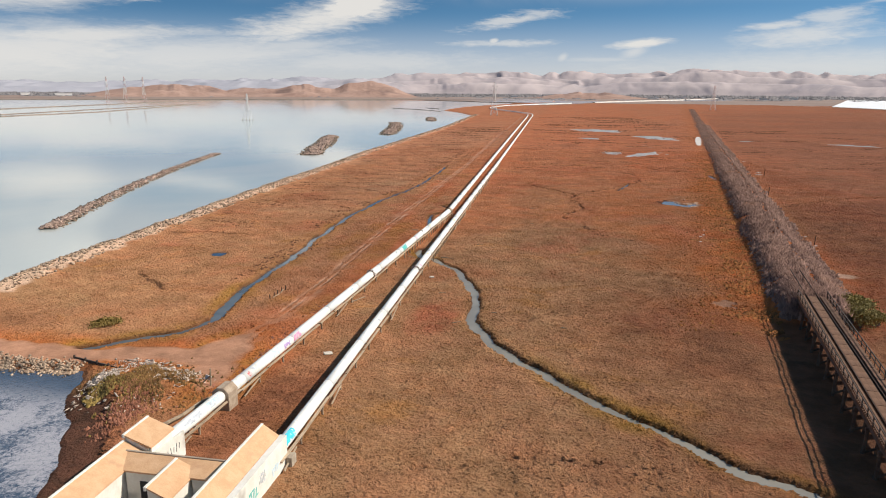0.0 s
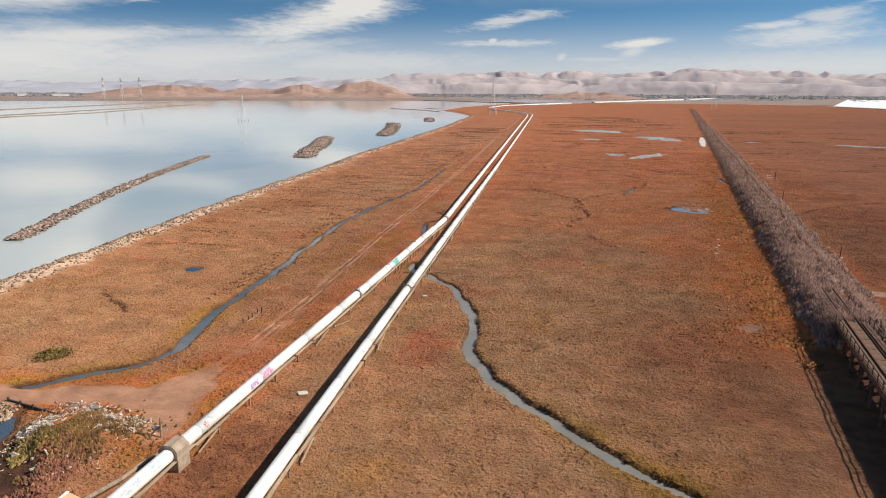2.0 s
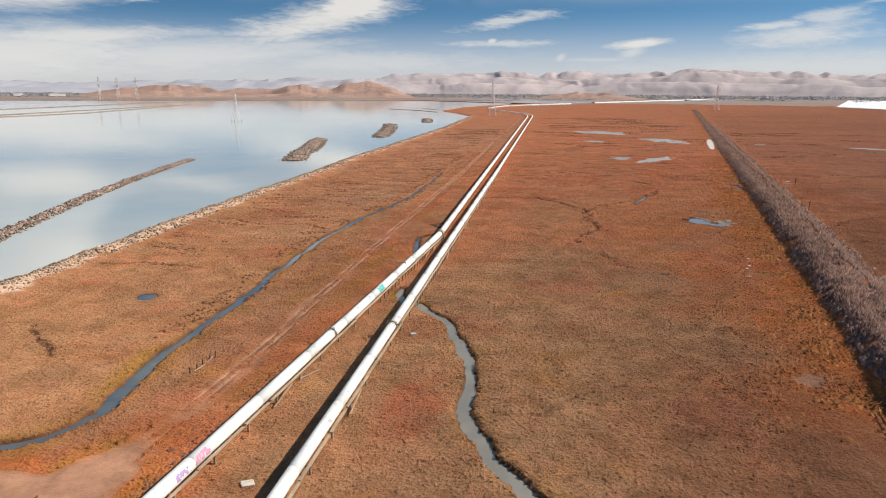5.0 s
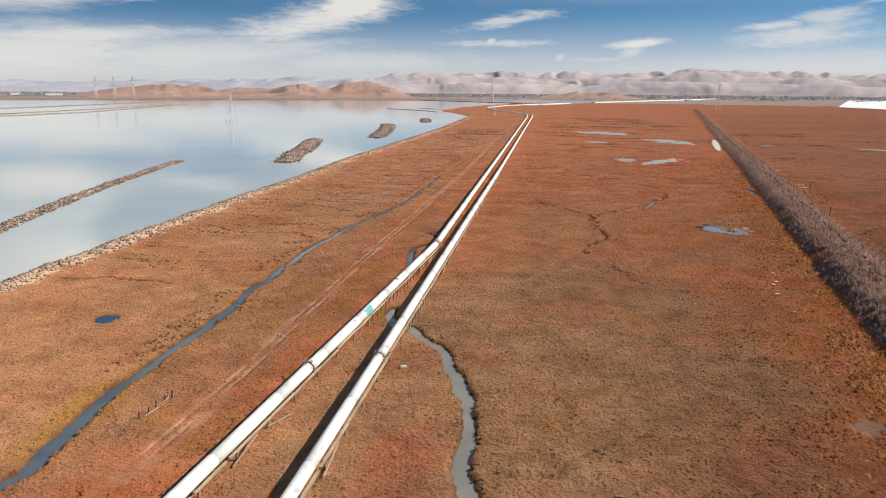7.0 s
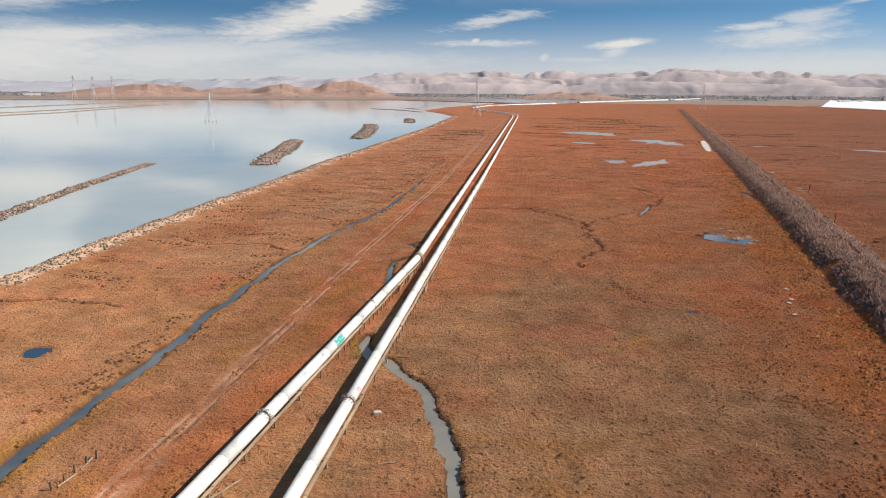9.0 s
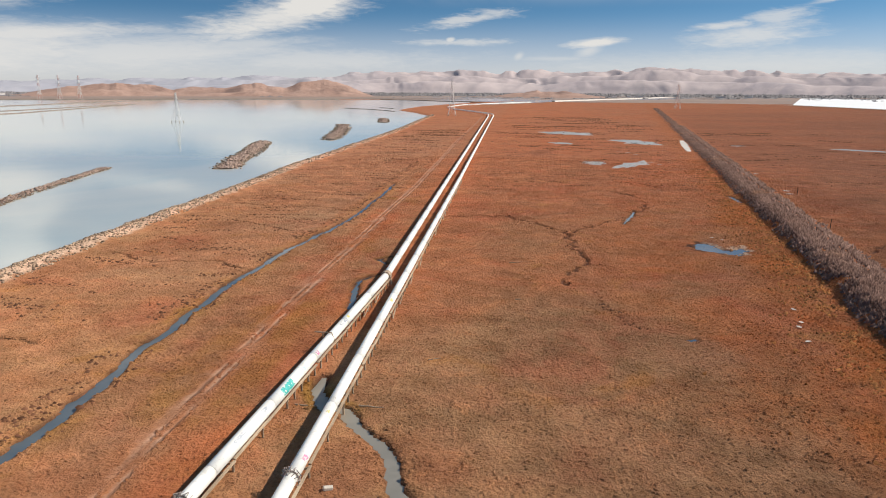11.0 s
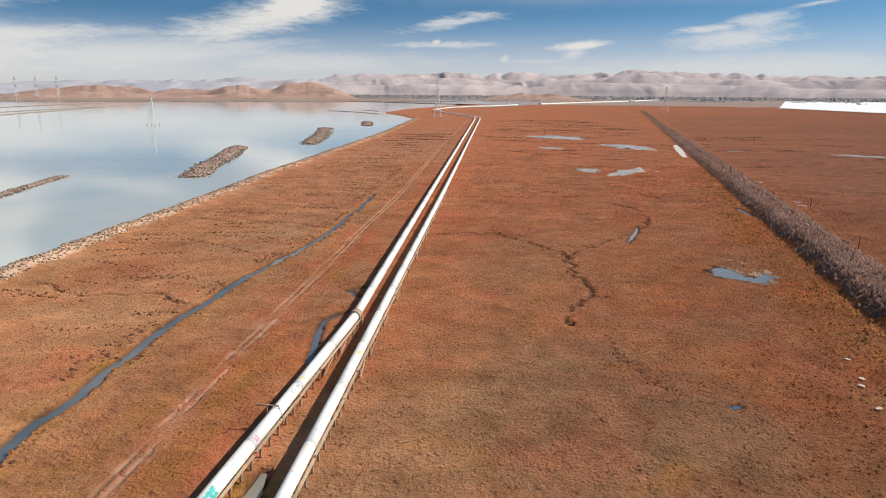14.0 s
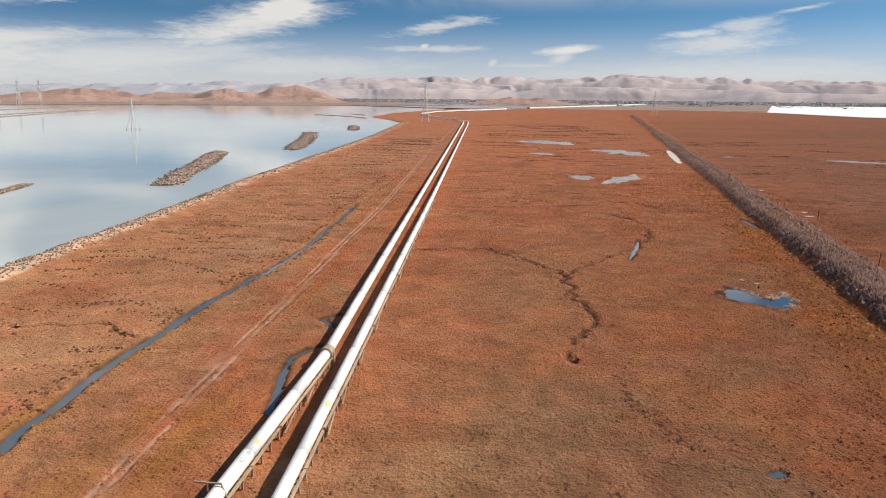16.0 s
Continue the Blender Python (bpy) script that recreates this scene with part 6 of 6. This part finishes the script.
# a short row of leaning posts, and a marker beside the track
fence = thing("fence_remnant", ground_at(-45.2, 100.6, 0), "short leaning row of old timber fence posts", "fence")
rng = random.Random(3)
for i in range(5):
    q = Vector((0.1 * i, -2.6 + i * 1.25, 0))
    part("post", pole_bm(q + Vector((0, 0, -0.4)), q + Vector((rng.uniform(-0.15, 0.15), rng.uniform(-0.3, 0.3), rng.uniform(0.55, 0.9))), 0.08, 0.07, 6), M_darktimber, fence)
part("fallen_rail", beam_bm((0.3, -2.2, 0.08), (0.5, -0.2, 0.1), 0.07, 0.12), M_timber, fence)
part("fallen_rail", beam_bm((0.4, 0.4, 0.08), (0.2, 2.2, 0.12), 0.07, 0.12), M_timber, fence)
post = thing("marker_post", ground_at(-37.9, 66.2, 0), "weathered timber post with a white board by the track", "post")
part("pole", pole_bm((0, 0, -0.3), (0.1, 0, 2.0), 0.09, 0.08, 7), M_timber, post)
part("board", box_bm([((-0.25, 0.05, 0.9), (0.7, 0.06, 0.5), 10, 20)]), M_town, post)
part("brace", pole_bm((-1.2, -0.4, 0), (0, 0, 1.1), 0.07, 0.07, 6), M_timber, post)
for x, y, hgt in ((76, 290, 2.6), (63.2, 234, 2.6), (76, 366, 2.6), (53, 158, 2.0)):
    t = thing("survey_stake", ground_at(x, y, 0), "thin dark timber stake beside the embankment", "stake", "stakes by the embankment")
    part("stick", pole_bm((0, 0, -0.3), (0.1, 0, hgt), 0.09, 0.07, 6), M_darktimber, t)

# rubble heap by the pond: each larger chunk is a piece of its own
heap = thing("rubble_heap", (-46, 66, 0), "heap of broken pale concrete and splintered timber by the pond", "rubble")


def chunk_mesh(seed):
    """A broken slab: a bevel-less block with its corners knocked about."""
    rng = random.Random(seed)
    bm = box_bm([((0, 0, 0), (1.0, rng.uniform(0.4, 0.9), rng.uniform(0.2, 0.5)))])
    for v in bm.verts:
        v.co += Vector((rng.uniform(-0.2, 0.2), rng.uniform(-0.15, 0.15), rng.uniform(-0.1, 0.1)))
    me = bpy.data.meshes.new("chunk")
    bm.to_mesh(me)
    bm.free()
    me.materials.append(M_debris)
    return me


def heap_place(rng):
    k = rng.random()
    if k < 0.36:
        return rng.gauss(-49.9, 0.8), rng.gauss(64.9, 1.5)
    if k < 0.74:
        return rng.gauss(-43.4, 1.7), rng.gauss(67.0, 1.1)
    if k < 0.9:
        return rng.gauss(-48.6, 2.0), rng.gauss(70.2, 0.7)
    return rng.uniform(-51, -40), rng.uniform(58, 69)


shapes = [chunk_mesh(i) for i in range(10)]
rng = random.Random(8)
for i in range(290):
    x, y = heap_place(rng)
    s = rng.uniform(0.12, 0.38) if rng.random() < 0.92 else rng.uniform(0.4, 0.65)
    z = float(height(x, y))
    if z < LAKE_Z:
        continue
    ob = part("chunk", rng.choice(shapes), M_debris, heap)
    ob.matrix_basis = pose(x + 46, y - 66, z + s * 0.12, rng.uniform(-35, 35), rng.uniform(-35, 35), rng.uniform(0, 360)) @ Matrix.Diagonal((s * rng.uniform(1, 1.8), s, s * rng.uniform(0.7, 1.2), 1))
pts = np.array([heap_place(rng) for _ in range(700)])
xs, ys = pts[:, 0], pts[:, 1]
hz = height(xs, ys)
sel = hz > LAKE_Z
tagged(part("debris", stones_mesh("debris", xs[sel] + 46, ys[sel] - 66, hz[sel] + 0.08, RNG.uniform(0.08, 0.2, int(sel.sum())), M_debris, 3.5), M_debris, heap, "splintered bleached timber"), kind="stuff")
# stones along the pond's road edge
xs = RNG.uniform(-92, -56, 2800)
ys = 68.0 + RNG.normal(0, 0.7, len(xs))
hz = height(xs, ys)
wall_ = thing("pond_riprap", (-70, 68, 0), "tan riprap stones between the dirt road and pond", "riprap", kind="structure")
tagged(part("stones", stones_mesh("stones", xs + 70, ys - 68, np.maximum(hz, LAKE_Z) + 0.06, RNG.uniform(0.14, 0.42, len(xs)), M_rock), M_rock, wall_), kind="stuff")

# bank grass and brush
def brush(name, n, cx, cy, sx, sy, w, h, mat, label):
    x, y = RNG.normal(cx, sx, n), RNG.normal(cy, sy, n)
    z = height(x, y)
    k = (z > -0.3) & (fbm(x * 0.5 + 3, y * 0.5, 2) > 0.42)
    tagged(new(name, clumps_mesh(name, x[k], y[k], z[k], RNG.uniform(w * 0.6, w * 1.4, int(k.sum())), RNG.uniform(h * 0.5, h * 1.5, int(k.sum())), mat, 0.8)), label, "marsh plants", kind="stuff")


brush("bank_grass", 1500, -48.0, 60.4, 1.5, 3.2, 0.35, 0.28, M_olive, "olive-green grass tufts on the pond bank")
brush("bank_brush", 4200, -45.0, 64.6, 2.6, 2.1, 0.34, 0.24, M_bush, "olive-brown brush growing through the rubble")
brush("red_brush", 900, -43.4, 58.6, 1.6, 2.6, 0.32, 0.26, M_maroon, "dark maroon brush beside the pond bank")
n = 1500
ys = RNG.uniform(60, 104, n)
xs = np.interp(ys, [47, 175], [-34.35, -30.15]) - RNG.gamma(1.6, 0.5, n) - 0.9
tagged(new("pipe_brush", clumps_mesh("pipe_brush", xs, ys, height(xs, ys), RNG.uniform(0.3, 0.7, n), RNG.uniform(0.1, 0.26, n), M_maroon, 0.8)), "dark maroon brush along the pipeline", "marsh plants", kind="stuff")
n = 6000
ys = 94 + 260 * RNG.random(n) ** 1.3
xs = axis(ys) - 4.2 - RNG.gamma(1.6, 2.5, n)
keep = (fbm(xs * 0.35 + 4, ys * 0.35, 3) > 0.5) & (np.hypot(xs - 24.8, ys - 109.5) > 3)
xs, ys = xs[keep], ys[keep]
n = len(xs)
tagged(new("verge_brush", clumps_mesh("verge_brush", xs, ys, height(xs, ys), RNG.uniform(0.3, 0.9, n), RNG.uniform(0.12, 0.38, n), M_vergebush, 0.8)), "olive-brown brush along the foot of the embankment", "marsh plants", kind="stuff")
bulk = thing("timber_bulkhead", (-54.2, 69.2, 0), "dark rotting timber bulkhead at the pond corner", "bulkhead")
for i in range(3):
    part("plank", beam_bm((-4.0, 1.1, -0.35 + 0.28 * i), (4.2, -1.0, -0.4 + 0.28 * i), 0.14, 0.24), M_darktimber, bulk)
for i in range(5):
    part("pile", pole_bm((-3.8 + 1.9 * i, 1.0 - 0.5 * i, -1.2), (-3.8 + 1.9 * i, 1.0 - 0.5 * i, 0.55), 0.13, 0.12, 7), M_darktimber, bulk)

# ---- marsh plants: low tufts with relief of their own ----
n = 340000
x = RNG.uniform(-92, 84, n)
y = 40 + 360 * RNG.random(n) ** 1.7
h, *masks = terrain(x, y)
ok = (masks[0] < 0.3) & (masks[3] < 0.35) & (masks[4] < 0.3) & (h > -0.3) & (np.abs(x - axis(y)) > 2.0) & (signed_shore(x, y) > 9)
ok &= RNG.random(n) < 0.45 + 0.8 * np.clip(fbm(x * 0.3, y * 0.3, 3) - 0.3, 0, 1)
ok &= ~((x > -36) & (x < -22.5) & (y < 53))
x, y, h, masks = x[ok], y[ok], h[ok], [m[ok] for m in masks]
patch = fbm(x * 0.12 + 2, y * 0.12, 3)
w = RNG.uniform(0.35, 0.65, len(x)) * (1 + 0.8 * smooth(y, 160, 380))
hh = w * RNG.uniform(0.18, 0.32, len(x)) * (0.7 + 0.6 * patch) * (1 - 0.4 * smooth(y, 120, 270)) * (1 + 0.6 * masks[2])
hh *= np.where((np.abs(x - axis(y) + 7) < 8) & (y < 106), 0.35, 1.0)
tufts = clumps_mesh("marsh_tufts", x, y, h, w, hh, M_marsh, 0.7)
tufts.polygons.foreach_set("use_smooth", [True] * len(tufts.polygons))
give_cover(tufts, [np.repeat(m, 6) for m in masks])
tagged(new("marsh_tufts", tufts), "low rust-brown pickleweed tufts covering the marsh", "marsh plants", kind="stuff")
# darker bushy plants along the creek and the track
n = 1600
t = RNG.random(n)
ys = 95 + 300 * t
cx = np.interp(ys, [p[1] for p in LEFT_CREEK[8:]], [p[0] for p in LEFT_CREEK[8:]])
xs = cx + np.where(RNG.random(n) < 0.6, -RNG.normal(3.4, 0.7, n), RNG.choice([-1, 1], n) * RNG.normal(1.7, 0.3, n))
keep = fbm(xs * 0.2, ys * 0.1, 3) > np.where(ys > 220, 0.46, 0.56)
xs, ys = xs[keep], ys[keep]
tagged(new("creek_bushes", clumps_mesh("creek_bushes", xs, ys, height(xs, ys), RNG.uniform(0.4, 1.0, len(xs)), RNG.uniform(0.1, 0.26, len(xs)), M_drainbush)), "dark brown bushy marsh plants along the creek", "marsh plants", kind="stuff")
n = 1500
pick = RNG.integers(0, len(CRACKS), n)
xs, ys = np.zeros(n), np.zeros(n)
for i, k in enumerate(pick):
    line, wd = CRACKS[k]
    q = RNG.random() * (len(line) - 1)
    j = min(int(q), len(line) - 2)
    ax, ay = line[j]
    bx, by = line[j + 1]
    sp = 0.35 + 1.5 * wd
    xs[i], ys[i] = ax + (bx - ax) * (q - j) + RNG.normal(0, sp), ay + (by - ay) * (q - j) + RNG.normal(0, sp * 0.6)
keep = (fbm(xs * 0.3, ys * 0.3, 2) > 0.5) & (ys > 120)
xs, ys = xs[keep], ys[keep]
tagged(new("drain_bushes", clumps_mesh("drain_bushes", xs, ys, height(xs, ys), RNG.uniform(0.25, 0.7, len(xs)), RNG.uniform(0.1, 0.28, len(xs)), M_drainbush, 0.8)), "dark brown low plants along dry drains", "marsh plants", kind="stuff")

# short dark rows of low plants across the west and the far marsh
rows_x, rows_y = [], []
for x0, x1, y0, y1, count, wide in ((-96, -58, 150, 330, 60, 3.5), (-104, -60, 330, 620, 60, 6.0), (-22, 70, 290, 480, 55, 4.0), (-30, 90, 480, 900, 80, 8.0), (90, 210, 260, 620, 60, 5.0)):
    for _ in range(count):
        cx, cy, k = RNG.uniform(x0, x1), RNG.uniform(y0, y1), int(RNG.integers(10, 34))
        lean_ = RNG.normal(0, 0.25)
        t = RNG.normal(0, wide, k)
        rows_x.append(cx + t)
        rows_y.append(cy + lean_ * t + RNG.normal(0, wide * 0.14, k))
xs, ys = np.concatenate(rows_x), np.concatenate(rows_y)
keep = (signed_shore(xs, ys) > 10) & (np.abs(xs - axis(ys) - 2) > 9)
xs, ys = xs[keep], ys[keep]
grow = 1 + 1.4 * smooth(ys, 250, 800)
tagged(new("marsh_rows", clumps_mesh("marsh_rows", xs, ys, height(xs, ys), RNG.uniform(0.35, 1.0, len(xs)) * grow, RNG.uniform(0.1, 0.3, len(xs)) * grow, M_drainbush, 0.8)), "short dark rows of low marsh plants", "marsh plants", kind="stuff")
